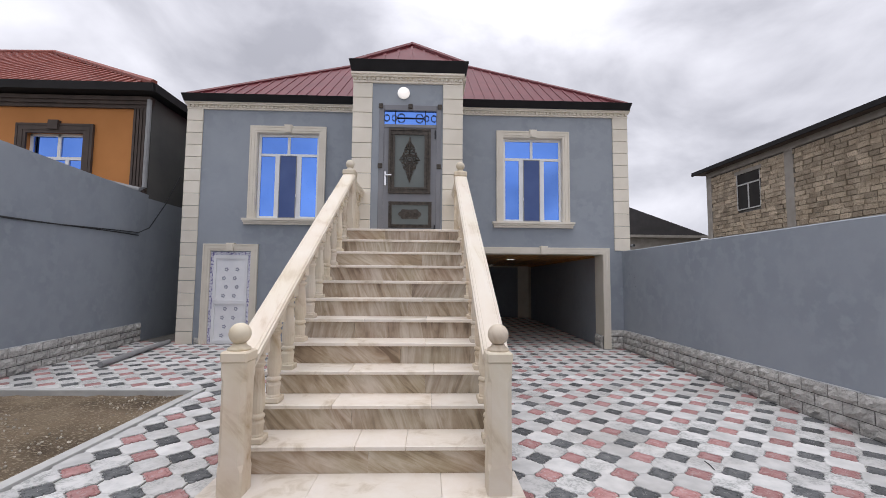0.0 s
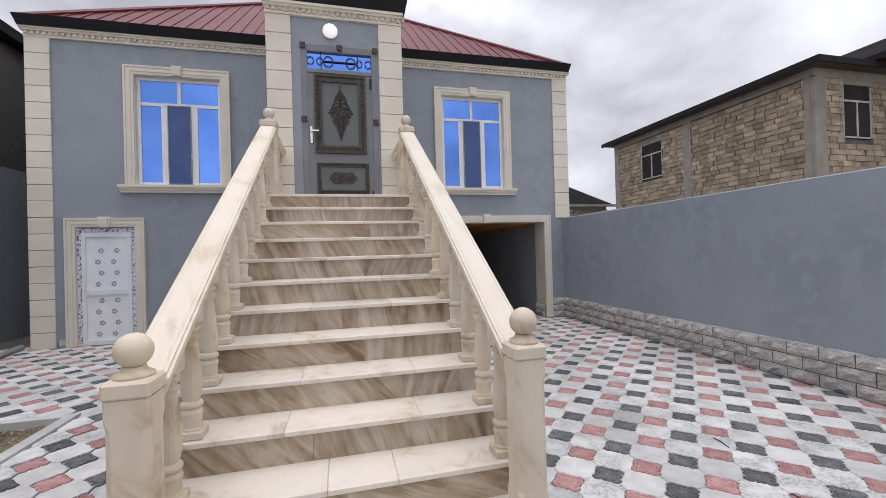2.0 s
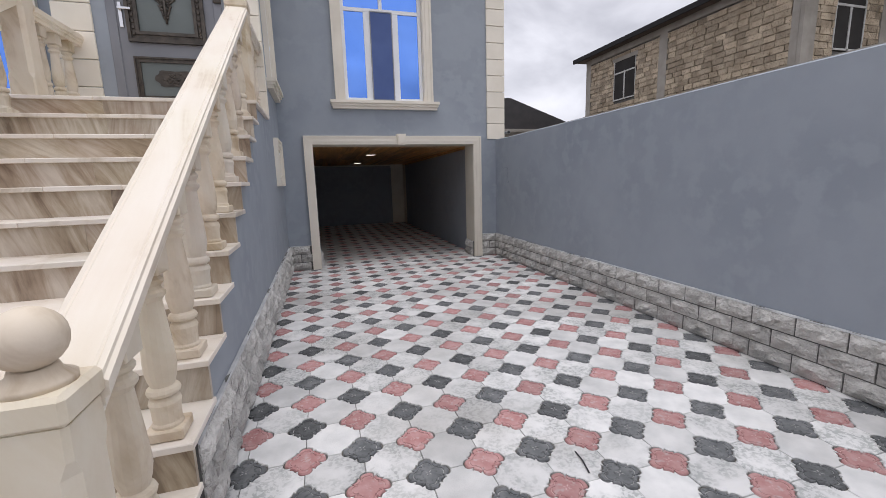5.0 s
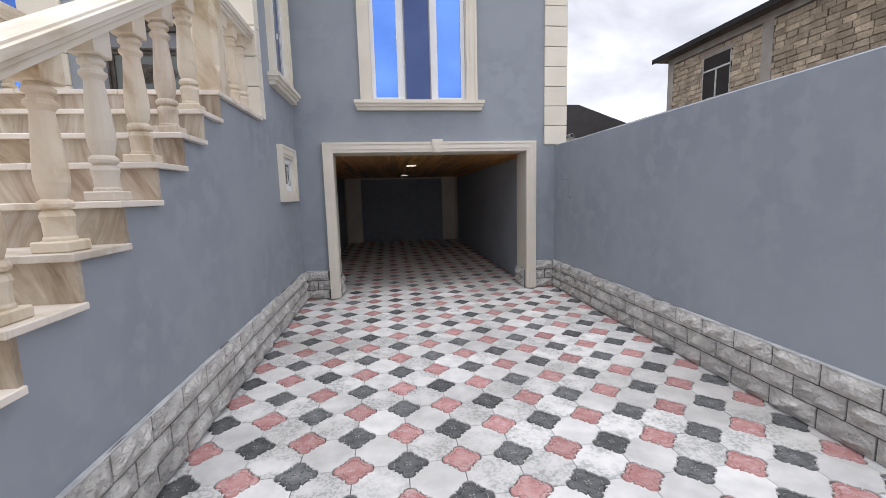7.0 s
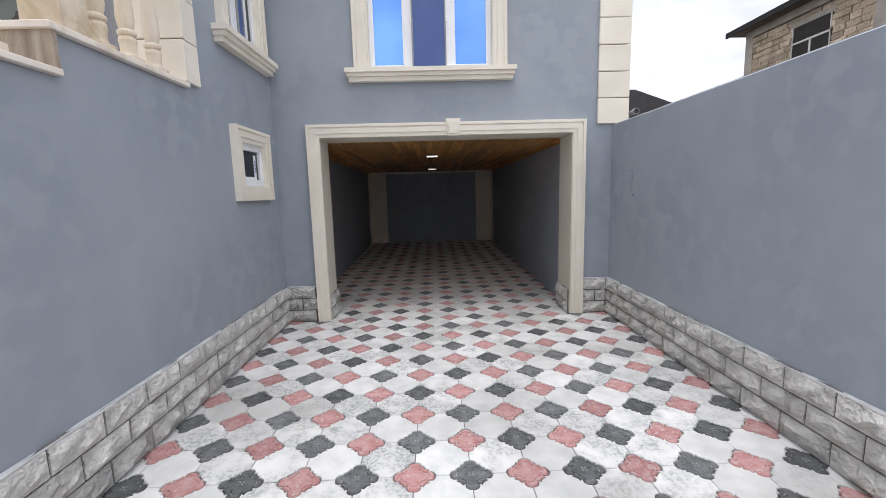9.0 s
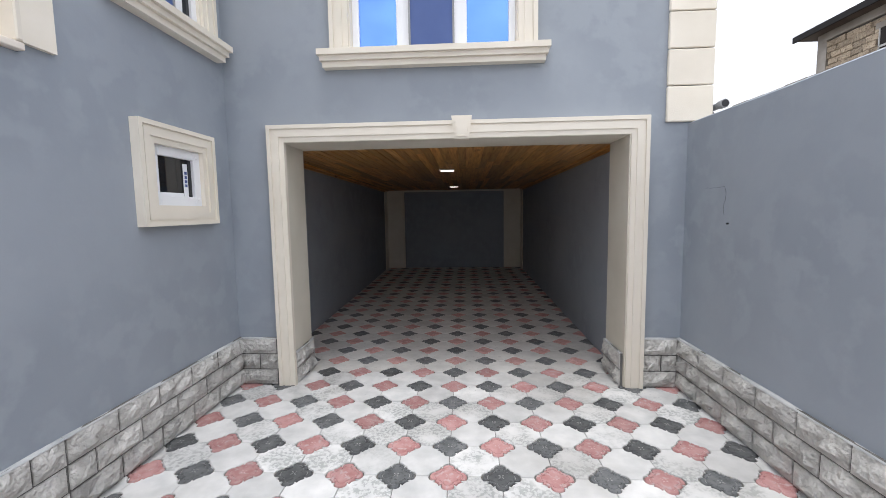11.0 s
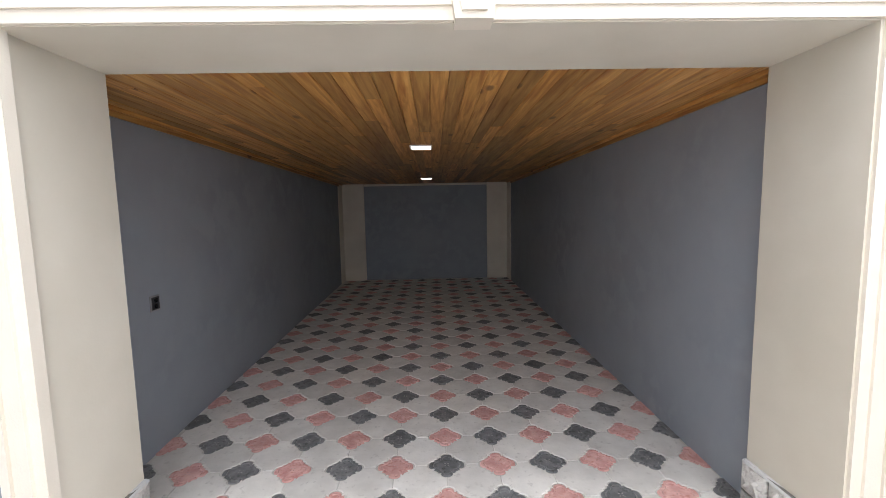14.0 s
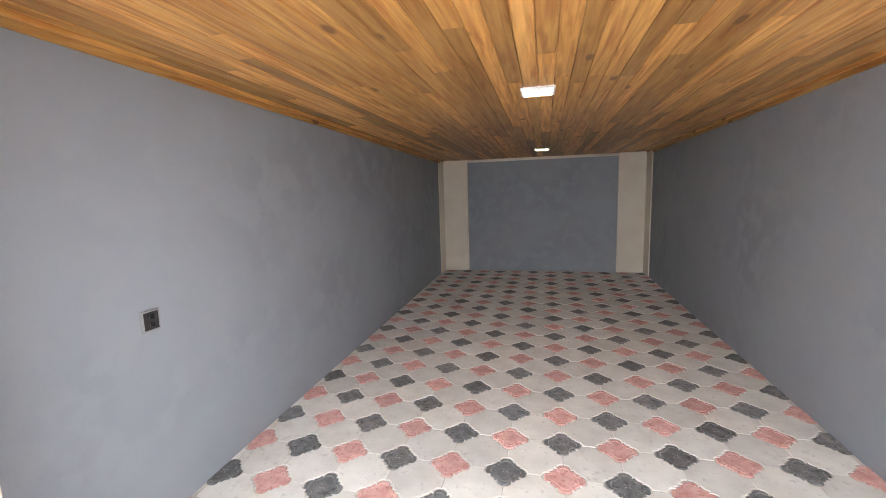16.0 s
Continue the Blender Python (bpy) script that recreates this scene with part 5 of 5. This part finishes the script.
for q in ((0, 1, 2, 3), (0, 4, 1), (1, 4, 5, 2), (0, 3, 5, 4)):
    bm.faces.new([v[i] for i in q])
part("sheet", bm, M_TILEROOF, orf)
bm = bmesh.new()
for k in range(1, 68):
    x = RX - 0.23 * k
    u = min(1.0, (RX - x) / (RX - AX))
    strip(bm, x - 0.03, x + 0.03, RY, x - 0.03, x + 0.03, RY + (AY - RY) * u, RZ, RZ + 0.035, RZ + (AZ - RZ) * u - (0.2 * (AX - x) / 10 if x < AX else 0), RZ + (AZ - RZ) * u + 0.035 - (0.2 * (AX - x) / 10 if x < AX else 0))
part("ribs", bm, M_TILEROOF, orf)
part("hip_cap", tube(bmesh.new(), [(RX, RY, RZ + 0.03), (AX, AY, AZ + 0.03), (-22.0, AY, AZ - 0.17)], 0.08, 6), M_TILEROOF, orf)
part("fascia", boxes((-22.0, RY - 0.05, RZ - 0.17, RX + 0.02, RY, RZ + 0.02), (RX, RY, RZ - 0.17, RX + 0.05, 17.0, RZ + 0.02)), M_FASCIA, orf, "black sheet fascia")
part("soffit", boxes((-22.0, RY, RZ - 0.17, RX, 17.0, RZ - 0.15)), M_FASCIA, orf)

# ---- stone block house beyond the yard wall ----
NX, NY0, NY1, NXE, NZ = 14.35, 10.6, 20.4, 22.9, 7.05
nb = thing("house_stone_block", "unfinished two-storey house of rough limestone blocks", "house")
part("core", boxes((NX + 0.06, NY0 + 0.06, 0, NXE, NY1, NZ)), M_MORTAR, nb)
NWIN = (17.0, 4.78, 18.35, 6.45)
blk = [[], []]
rnd = random.Random(21)
bm = bmesh.new()


def stone(bm, m, w, h, d):
    c = []
    for x in (0.0, w):
        for z in (0.0, h):
            for y in (0.0, d):
                c.append(bm.verts.new(m @ Vector((x + rnd.uniform(-0.008, 0.008), -y + rnd.uniform(-0.012, 0.012), z + rnd.uniform(-0.008, 0.008)))))
    for q in ((1, 5, 7, 3), (0, 1, 3, 2), (4, 6, 7, 5), (0, 4, 5, 1), (2, 3, 7, 6)):
        bm.faces.new([c[i] for i in q])


def block_wall(bm, m, length, z0, z1, holes, columns):
    z, row = z0, 0
    while z < z1 - 0.1:
        x = -rnd.uniform(0, 0.3)
        while x < length:
            w = rnd.uniform(0.33, 0.46)
            a, b = max(x, 0), min(x + w - 0.02, length)
            mid = (a + b) / 2
            skip = False
            for h in holes + [(c[0], 0, c[1], 99) for c in columns]:
                if h[1] - 0.1 < z + 0.09 < h[3] + 0.16:
                    if a < h[0] < b:
                        b = h[0]
                    elif a < h[2] < b:
                        a = h[2]
                    elif h[0] <= a and b <= h[2]:
                        skip = True
            if b - a > 0.06 and not skip:
                stone(bm, m @ Matrix.Translation((a, 0, z)), b - a, 0.172, 0.05 + rnd.uniform(0, 0.03))
            x += w
        z += 0.19
        row += 1


SW_M = Matrix(((0, 1, 0, NX + 0.06), (-1, 0, 0, NY1), (0, 0, 1, 0), (0, 0, 0, 1)))
L = NY1 - NY0
hs = [(NY1 - NWIN[2], NWIN[1], NY1 - NWIN[0], NWIN[3])]
block_wall(bm, SW_M, L, 2.2, NZ - 0.25, hs, [(0, 0.35), (4.65, 5.05), (L - 0.3, L)])
part("blockwork", bm, M_BLOCK, nb, "rough limestone blocks in uneven courses")["kind"] = "stuff"
bm = bmesh.new()
FWIN = [(15.6, 4.85, 16.85, 6.6), (18.2, 4.2, 19.3, 6.65), (20.3, 4.9, 21.6, 6.5)]
fh = [(w[0] - NX, w[1], w[2] - NX, w[3]) for w in FWIN]
block_wall(bm, Matrix.Translation((NX, NY0 + 0.06, 0)), NXE - NX, 2.2, NZ - 0.3, fh, [(0, 0.5), (3.2, 3.6), (5.2, 5.5)])
part("blockwork", bm, M_BLOCK, nb, "rough limestone blocks in uneven courses")["kind"] = "stuff"
part("ring_beam", boxes((NX - 0.02, NY0 - 0.02, NZ - 0.25, NX + 0.1, NY1, NZ), (NX + 0.1, NY0 - 0.02, NZ - 0.3, NXE, NY0 + 0.1, NZ)), M_CONC, nb, "concrete ring beam")
for a, b in ((NY1 - 0.35, NY1), (NY1 - 5.05, NY1 - 4.65), (NY0 + 0.1, NY0 + 0.3)):
    part("column", boxes((NX - 0.015, a, 0, NX + 0.1, b, NZ - 0.25)), M_CONC, nb, "cast concrete column")
for a, b in ((NX, NX + 0.5), (NX + 3.2, NX + 3.6), (NX + 5.2, NX + 5.5)):
    part("column", boxes((a, NY0 - 0.015, 0, b, NY0 + 0.1, NZ - 0.3)), M_CONC, nb, "cast concrete column")


def block_window(parent, m, x0, z0, x1, z1, door=False):
    # Near-black slab paints the unlit interior; the wall behind has no hole.
    bm = bmesh.new()
    box(bm, x0 - 0.02, -0.045, z0 - 0.02, x1 + 0.02, -0.01, z1 + 0.02, m=m)
    w = part("window", bm, M_UNLIT, parent, "near-black slab painting the unlit inside of an unglazed opening" if door else "window in a white frame, its unlit inside painted as a near-black slab")
    bm = bmesh.new()
    if not door:
        for b in ((x0, -0.07, z0, x0 + 0.03, -0.03, z1), (x1 - 0.03, -0.07, z0, x1, -0.03, z1), (x0, -0.07, z0, x1, -0.03, z0 + 0.05), (x0, -0.07, z0 + (z1 - z0) * 0.68, x1, -0.03, z0 + (z1 - z0) * 0.68 + 0.06), ((x0 + x1) / 2 - 0.03, -0.07, z0, (x0 + x1) / 2 + 0.03, -0.03, z0 + (z1 - z0) * 0.68)):
            box(bm, *b, m=m)
        part("frame", bm, M_KERB, w, "pale plastic frame")
        bm = bmesh.new()
    box(bm, x0 - 0.1, -0.07, z1, x1 + 0.1, 0.0, z1 + 0.16, m=m)
    part("lintel", bm, M_CONC, w)


block_window(nb, SW_M, hs[0][0], hs[0][1], hs[0][2], hs[0][3])
for k, w in enumerate(fh):
    block_window(nb, Matrix.Translation((NX, NY0 + 0.06, 0)), w[0], w[1], w[2], w[3], door=(k == 1))
nr = thing("roof_stone_house", "dark roof with black eaves on the block house", "roof", kind="structure")
bm = bmesh.new()
e = [bm.verts.new(p) for p in ((NX - 0.45, NY0 - 0.45, NZ + 0.12), (NXE + 0.4, NY0 - 0.45, NZ + 0.12), (NXE + 0.4, NY1 + 0.4, NZ + 0.12), (NX - 0.45, NY1 + 0.4, NZ + 0.12))]
t = [bm.verts.new(p) for p in ((18.6, 15.0, NZ + 0.75), (18.6, 16.0, NZ + 0.75))]
bm.faces.new((e[0], e[1], t[0]))
bm.faces.new((e[1], e[2], t[1], t[0]))
bm.faces.new((e[2], e[3], t[1]))
bm.faces.new((e[3], e[0], t[0], t[1]))
bm.faces.new(e[::-1])
part("sheet", bm, M_DARKROOF, nr)
part("fascia", boxes((NX - 0.5, NY0 - 0.5, NZ - 0.04, NX - 0.44, NY1 + 0.45, NZ + 0.15), (NX - 0.44, NY0 - 0.5, NZ - 0.04, NXE + 0.4, NY0 - 0.44, NZ + 0.15)), M_FASCIA, nr, "black sheet eaves")
part("soffit", boxes((NX - 0.44, NY0 - 0.44, NZ - 0.005, NXE + 0.4, NY1 + 0.4, NZ + 0.01)), M_BROWN, nr)
gb = thing("roof_gable", "small tiled gable roof over the balcony with red underside", "roof", kind="structure")
gx0, gx1, gy0, gy1, gz = 16.35, 19.95, 8.9, 12.15, 7.35
bm = bmesh.new()
cx = (gx0 + gx1) / 2
for sx, xe in ((-1, gx0), (1, gx1)):
    n = 12
    for k in range(n):
        u0, u1 = k / n, (k + 1) / n
        xa, xb = xe + (cx - xe) * u0, xe + (cx - xe) * u1
        za, zb = gz + 1.12 * u0, gz + 1.12 * u1
        v = [bm.verts.new(p) for p in ((xa, gy0 + 0.44 * u0, za + 0.05), (xb, gy0 + 0.44 * u1, zb + 0.01), (xb, gy1, zb + 0.01), (xa, gy1, za + 0.05), (xa, gy0 + 0.44 * u0, za - 0.02), (xb, gy0 + 0.44 * u1, zb - 0.06), (xb, gy1, zb - 0.06), (xa, gy1, za - 0.02))]
        for q in ((0, 1, 2, 3), (7, 6, 5, 4), (0, 4, 5, 1), (0, 3, 7, 4)):
            bm.faces.new([v[i] for i in q])
part("tiles", bm, M_DARKROOF, gb, "dark stepped roof tiles")
bm = bmesh.new()
prism(bm, ((gx0 + 0.6, gz), (gx1 - 0.6, gz), (cx, gz + 0.72)), gy0 + 0.55, gy0 + 0.65)
prism(bm, ((gx0, gz), (gx1, gz), (cx, gz + 1.05)), gy1 - 0.1, gy1 - 0.02)
part("gable_board", bm, M_WHITE, gb, "grey gable board")
part("soffit", boxes((gx0, gy0, gz - 0.06, gx1, gy1, gz)), M_REDWOOD, gb, "red boarded underside")
part("fascia", boxes((gx0 - 0.04, gy0 - 0.04, gz - 0.1, gx1 + 0.04, gy0, gz + 0.06), (gx0 - 0.04, gy0, gz - 0.1, gx0, gy1, gz + 0.06)), M_FASCIA, gb)
part("ceiling_beam", boxes((gx0 + 0.4, gy0 + 0.3, gz - 0.18, gx1 - 0.4, gy0 + 0.42, gz - 0.06)), M_REDWOOD, gb)
part("beam", tube(bmesh.new(), [(18.4, 10.3, 4.7), (22.3, 9.6, 6.6)], 0.07, 8), M_CONC, gb, "slanting timber prop")
part("beam", tube(bmesh.new(), [(19.9, 10.2, 4.2), (19.4, 10.2, 5.7)], 0.06, 8), M_CREAM, gb, "short timber prop")

# far houses
fh_ = thing("house_dark_roof", "low house with a dark brown gable roof behind the wall", "house")
bm = bmesh.new()
prism(bm, ((5.5, 4.35), (17.6, 4.35), (12.4, 6.15), (11.2, 6.15)), 25.0, 33.0)
part("roof", bm, M_DARKROOF, fh_)
part("eave", boxes((5.4, 24.85, 4.2, 17.8, 24.98, 4.36)), M_CONC, fh_)
part("wall", boxes((5.9, 25.2, 0, 17.2, 32.8, 4.35)), M_CONC, fh_)
wh = thing("house_white", "white house gable with a round window in the distance", "house")
bm = bmesh.new()
prism(bm, ((40.5, 0), (45.0, 0), (45.0, 9.7), (43.0, 11.1), (40.5, 11.5)), 18.0, 26.0)
part("wall", bm, M_WHITE, wh)
bm = lathe(bmesh.new(), ((0.75, 0), (0.75, 0.1)), 20)
bm.transform(pose(41.9, 18.0, 10.2, 90, 0, 0))
rw_ = part("round_window", bm, M_WHITE, wh)
bm = lathe(bmesh.new(), ((0.55, 0.1), (0.55, 0.14)), 20)
bm.transform(pose(41.9, 18.0, 10.2, 90, 0, 0))
part("pane", bm, M_DARKGLASS, rw_)
part("roof_edge", tube(bmesh.new(), [(40.6, 17.9, 11.55), (43.0, 17.9, 11.15), (45.3, 17.9, 9.6)], 0.09, 6), M_KERB, wh)
part("annex", boxes((45.0, 18.5, 0, 53.0, 26.0, 9.0)), M_WHITE, wh)
part("annex_roof", boxes((44.9, 18.2, 9.0, 53.2, 26.2, 9.3)), M_TILEROOF, wh)


# ---- rock-faced stone base ----
def rock_mesh(w, h, seed, half=False):
    """One split-faced block that looks along -y; its back lies at y = 0."""
    r = random.Random(seed)
    bm = bmesh.new()
    nx, nz = 5, 3
    g = {}
    for i in range(nx + 1):
        for j in range(nz + 1):
            edge = i in (0, nx) or j in (0, nz)
            d = 0.026 if edge else 0.045 + r.uniform(-0.016, 0.022)
            g[i, j] = bm.verts.new((0.006 + (w - 0.012) * i / nx + (0 if edge else r.uniform(-0.015, 0.015)), -d, 0.005 + (h - 0.010) * j / nz + (0 if edge else r.uniform(-0.008, 0.008))))
    for i in range(nx):
        for j in range(nz):
            bm.faces.new((g[i, j], g[i + 1, j], g[i + 1, j + 1], g[i, j + 1]))
    rim = [g[i, 0] for i in range(nx + 1)] + [g[nx, j] for j in range(1, nz + 1)] + [g[i, nz] for i in range(nx - 1, -1, -1)] + [g[0, j] for j in range(nz - 1, 0, -1)]
    back = [bm.verts.new((v.co.x, 0, v.co.z)) for v in rim]
    for k in range(len(rim)):
        bm.faces.new((rim[k], back[k], back[(k + 1) % len(rim)], rim[(k + 1) % len(rim)]))
    return mesh_of(bm, "block", M_ROCK)


BW, BH = 0.312, 0.138
ROCKS = [rock_mesh(BW, BH, s) for s in range(8)]
HALVES = {}


def rock_base(name, m, length, z0=0.0, courses=3):
    ob = thing(name, "split-faced grey stone plinth in low courses", "plinth", kind="structure")
    bm = bmesh.new()
    box(bm, 0, -0.018, z0 - 0.05, length, -0.001, z0 + courses * BH + 0.006, m=m)
    part("mortar_bed", bm, M_MORTAR, ob)
    bm = bmesh.new()
    n, top = max(2, int(length / 0.12)), z0 + courses * BH + 0.002
    rows = []
    for k in range(n + 1):
        x, u = length * k / n, noise.noise((k * 0.83, length, z0))
        rows.append([bm.verts.new(m @ Vector(p)) for p in ((x, -0.026 - 0.004 * u, top - 0.004), (x, -0.02, top + 0.004 + 0.003 * u), (x, -0.0015, top + 0.005 + 0.005 * u))])
    for p, q in zip(rows, rows[1:]):
        for k in range(2):
            bm.faces.new((p[k], q[k], q[k + 1], p[k + 1]))
    part("caulk", bm, M_CAULK, ob, "uneven white caulk line")
    r = random.Random(name)
    for c in range(courses):
        x = -BW / 2 if c % 2 else 0.0
        while x < length - 0.02:
            a, b = max(x, 0), min(x + BW, length)
            if b - a > 0.03:
                w = round(b - a, 3)
                if abs(w - BW) < 0.002:
                    me = r.choice(ROCKS)
                else:
                    me = HALVES.setdefault(w, rock_mesh(w, BH, int(w * 1000)))
                q = new("block", me)
                q.parent = ob
                q.matrix_basis = m @ Matrix.Translation((a, 0, z0 + c * BH))
            x += BW
    return ob


TO_W = Matrix(((0, 1, 0, RWX), (-1, 0, 0, FY), (0, 0, 1, 0), (0, 0, 0, 1)))
rock_base("plinth_right", TO_W, 13.6)
TO_E = Matrix(((0, -1, 0, SX1), (1, 0, 0, step_y(3) + 0.1), (0, 0, 1, 0), (0, 0, 0, 1)))
rock_base("plinth_stairs", TO_E, VY - step_y(3) - 0.1)
TO_E2 = Matrix(((0, -1, 0, VX1), (1, 0, 0, VY), (0, 0, 1, 0), (0, 0, 0, 1)))
rock_base("plinth_bay", TO_E2, FY - VY)
rock_base("plinth_front_left", pose(VX1 + 0.03, FY, 0), 0.945 - VX1 - 0.03)
rock_base("plinth_front_right", pose(4.052, FY, 0), RWX - 4.052 - 0.03)
rock_base("plinth_reveal_left", Matrix(((0, -1, 0, GX0 + 0.006), (1, 0, 0, FY), (0, 0, 1, 0), (0, 0, 0, 1))), GY0 - FY, courses=2)
rock_base("plinth_reveal_right", Matrix(((0, 1, 0, GX1 - 0.012), (-1, 0, 0, GY0), (0, 0, 1, 0), (0, 0, 0, 1))), GY0 - FY, courses=2)
rock_base("plinth_house_left", pose(-5.0, FY, 0), -4.88 + 5.0, 0.07, 1)
rock_base("plinth_left_wall", LM @ Matrix(((0, -1, 0, -0.05), (1, 0, 0, -4.5), (0, 0, 1, 0), (0, 0, 0, 1))), 14.0, 0.06)

# ---- paving ----
PX, PY, TX, TY = 0.30, 0.3025, 2.475, 8.67
QUAD = ((0.112, 0), (0.111, 9), (0.106, 16), (0.096, 22), (0.078, 26), (0.094, 31), (0.087, 37), (0.083, 45), (0.087, 53), (0.094, 59), (0.078, 64), (0.096, 68), (0.106, 74), (0.111, 81))


def flower(scale):
    return [(r * scale * math.cos(radians(a + 90 * q)), r * scale * math.sin(radians(a + 90 * q))) for q in range(4) for r, a in QUAD]


def accent_shape(bm, cx, cy, cz):
    """A flower-shaped paver: chamfered rim, a dusty groove round a sunk field, a small cross in the middle."""
    rings, outline = [], flower(1.0)
    n = len(outline)
    for s, z in ((0.945, -0.012), (0.945, -0.007), (0.89, 0.0), (0.74, 0.0), (0.715, -0.004), (0.685, -0.004), (0.66, -0.0005), (0.30, -0.0005)):
        rings.append([bm.verts.new((cx + x * s, cy + y * s, cz + z)) for x, y in outline])
    for i, (a, b) in enumerate(zip(rings, rings[1:])):
        for k in range(n):
            bm.faces.new((a[k], a[(k + 1) % n], b[(k + 1) % n], b[k])).material_index = 1 if i == 4 else 0
    bm.faces.new(rings[-1])
    for q in range(4):
        c, s = math.cos(radians(45 + 90 * q)), math.sin(radians(45 + 90 * q))
        v = [bm.verts.new((cx + c * u - s * w, cy + s * u + c * w, cz + 0.0012)) for u, w in ((0.004, 0), (0.012, -0.004), (0.024, 0), (0.012, 0.004))]
        bm.faces.new(v).material_index = 1


def light_outline(g):
    """The big tile: straight sides, corners scooped by the small tiles."""
    hx, hy = PX / 2 - 0.0015, PY / 2 - 0.0015
    out = []
    for sx, sy, start in ((1, 1, 270), (-1, 1, 0), (-1, -1, 90), (1, -1, 180)):
        pts = []
        for r, a in QUAD[1:]:
            th = radians(start - a)
            pts.append((sx * PX / 2 + (r + g) * math.cos(th), sy * PY / 2 + (r + g) * math.sin(th)))
        first, last = radians(start), radians(start - 90)
        p0 = (sx * PX / 2 + (0.112 + g) * math.cos(first), sy * PY / 2 + (0.112 + g) * math.sin(first))
        p1 = (sx * PX / 2 + (0.112 + g) * math.cos(last), sy * PY / 2 + (0.112 + g) * math.sin(last))
        pts = [p0, *pts, p1]
        out += [(max(-hx, min(hx, x)), max(-hy, min(hy, y))) for x, y in pts]
    return out


OUT_A, OUT_B = light_outline(0.002), light_outline(0.005)


def light_shape(bm, cx, cy, cz):
    a = [bm.verts.new((cx + x, cy + y, cz - 0.012)) for x, y in OUT_A]
    b = [bm.verts.new((cx + x * 0.998, cy + y * 0.998, cz - 0.003)) for x, y in OUT_A]
    c = [bm.verts.new((cx + x * 0.985, cy + y * 0.985, cz)) for x, y in OUT_B]
    n = len(a)
    for p, q in ((a, b), (b, c)):
        for k in range(n):
            bm.faces.new((p[k], p[(k + 1) % n], q[(k + 1) % n], q[k]))
    bm.faces.new(c)


def raw_mesh(name, shape, mat, dust=None):
    bm = bmesh.new()
    shape(bm, 0, 0, 0)
    me = mesh_of(bm, name, mat)
    if dust:
        me.materials.append(dust)
    return me


ME_LIGHT = raw_mesh("paver", light_shape, M_LIGHT)
ME_LIGHT_IN = raw_mesh("paver", light_shape, M_LIGHT_IN)
ME_RED_IN = raw_mesh("red_paver", accent_shape, M_RED_IN, M_DUST_RED)
ME_BLACK_IN = raw_mesh("black_paver", accent_shape, M_BLACK_IN, M_DUST)
ME_RED = raw_mesh("red_paver", accent_shape, M_RED, M_DUST_RED)
ME_BLACK = raw_mesh("black_paver", accent_shape, M_BLACK, M_DUST)


def arrays(me):
    v = np.empty(len(me.vertices) * 3)
    me.vertices.foreach_get("co", v)
    return v.reshape(-1, 3), [list(p.vertices) for p in me.polygons]


def joined(name, places, me, parent, label):
    v, f = arrays(me)
    vs, fs = [], []
    for k, (x, y, z) in enumerate(places):
        vs.append(v + np.array((x, y, z)))
        fs += [[i + k * len(v) for i in p] for p in f]
    out = bpy.data.meshes.new(name)
    out.from_pydata(np.concatenate(vs).tolist(), [], fs)
    for x in me.materials:
        out.materials.append(x)
    index = np.empty(len(f), dtype=np.int32)
    me.polygons.foreach_get("material_index", index)
    out.polygons.foreach_set("material_index", np.tile(index, len(places)))
    ob = new(name, out)
    ob.parent = parent
    return tagged(ob, label, kind="stuff")


def paved(x, y):
    """Which bed, if any, a paver at this spot belongs to."""
    if y > 9.42:
        return "garage" if gl(y) - 0.12 < x < gr(y) + 0.12 and y < 16.45 else None
    if y > 8.99 and not GX0 - 0.1 < x < GX1 + 0.1:
        return "yard" if x < HX0 - 0.1 and y < 11.5 and x > lw_x(y) - 0.1 else None
    if SX0 + 0.16 < x < SX1 - 0.12 and y > 2.95:
        return None
    if x > 4.45 or y < -4.8:
        return None
    if x < -2.86 and y < 5.45:
        return None
    if x < lw_x(y) - 0.1:
        return None
    return "yard"


rnd = random.Random(77)
spots = {"paver": [], "red_paver": [], "black_paver": []}
for i in range(-32, 8):
    for j in range(-45, 27):
        x, y = TX + i * PX, TY + j * PY
        bed = paved(x, y)
        if bed:
            spots["black_paver" if (i + j) % 2 == 0 else "red_paver"].append((x, y, rise(x) + rnd.uniform(-0.0015, 0.0015), bed))
        x, y = x + PX / 2, y + PY / 2
        bed = paved(x, y)
        if bed:
            spots["paver"].append((x, y, rise(x) + rnd.uniform(-0.0015, 0.0015), bed))
for name, me_y, me_g, label in (("paver", ME_LIGHT, ME_LIGHT_IN, "pale grey concrete pavers"), ("red_paver", ME_RED, ME_RED_IN, "faded red flower-shaped pavers"), ("black_paver", ME_BLACK, ME_BLACK_IN, "black flower-shaped pavers")):
    for bed, parent, y0, y1 in (("yard", pav, 3.6, 9.0), ("garage", gfl, 9.4, 13.0)):
        me = me_y if bed == "yard" else me_g
        near = [s for s in spots[name] if s[3] == bed and 0.6 < s[0] < 4.4 and y0 < s[1] < y1][:290]
        keep = set(near)
        for s in near:
            q = new(name, me)
            q.parent = parent
            q.location = s[:3]
            q.rotation_euler = (0, 0, rnd.choice((0.0, math.pi)) + rnd.uniform(-0.006, 0.006))
        rest = [s[:3] for s in spots[name] if s[3] == bed and s not in keep]
        if rest:
            joined(name + "s", rest, me, parent, label)
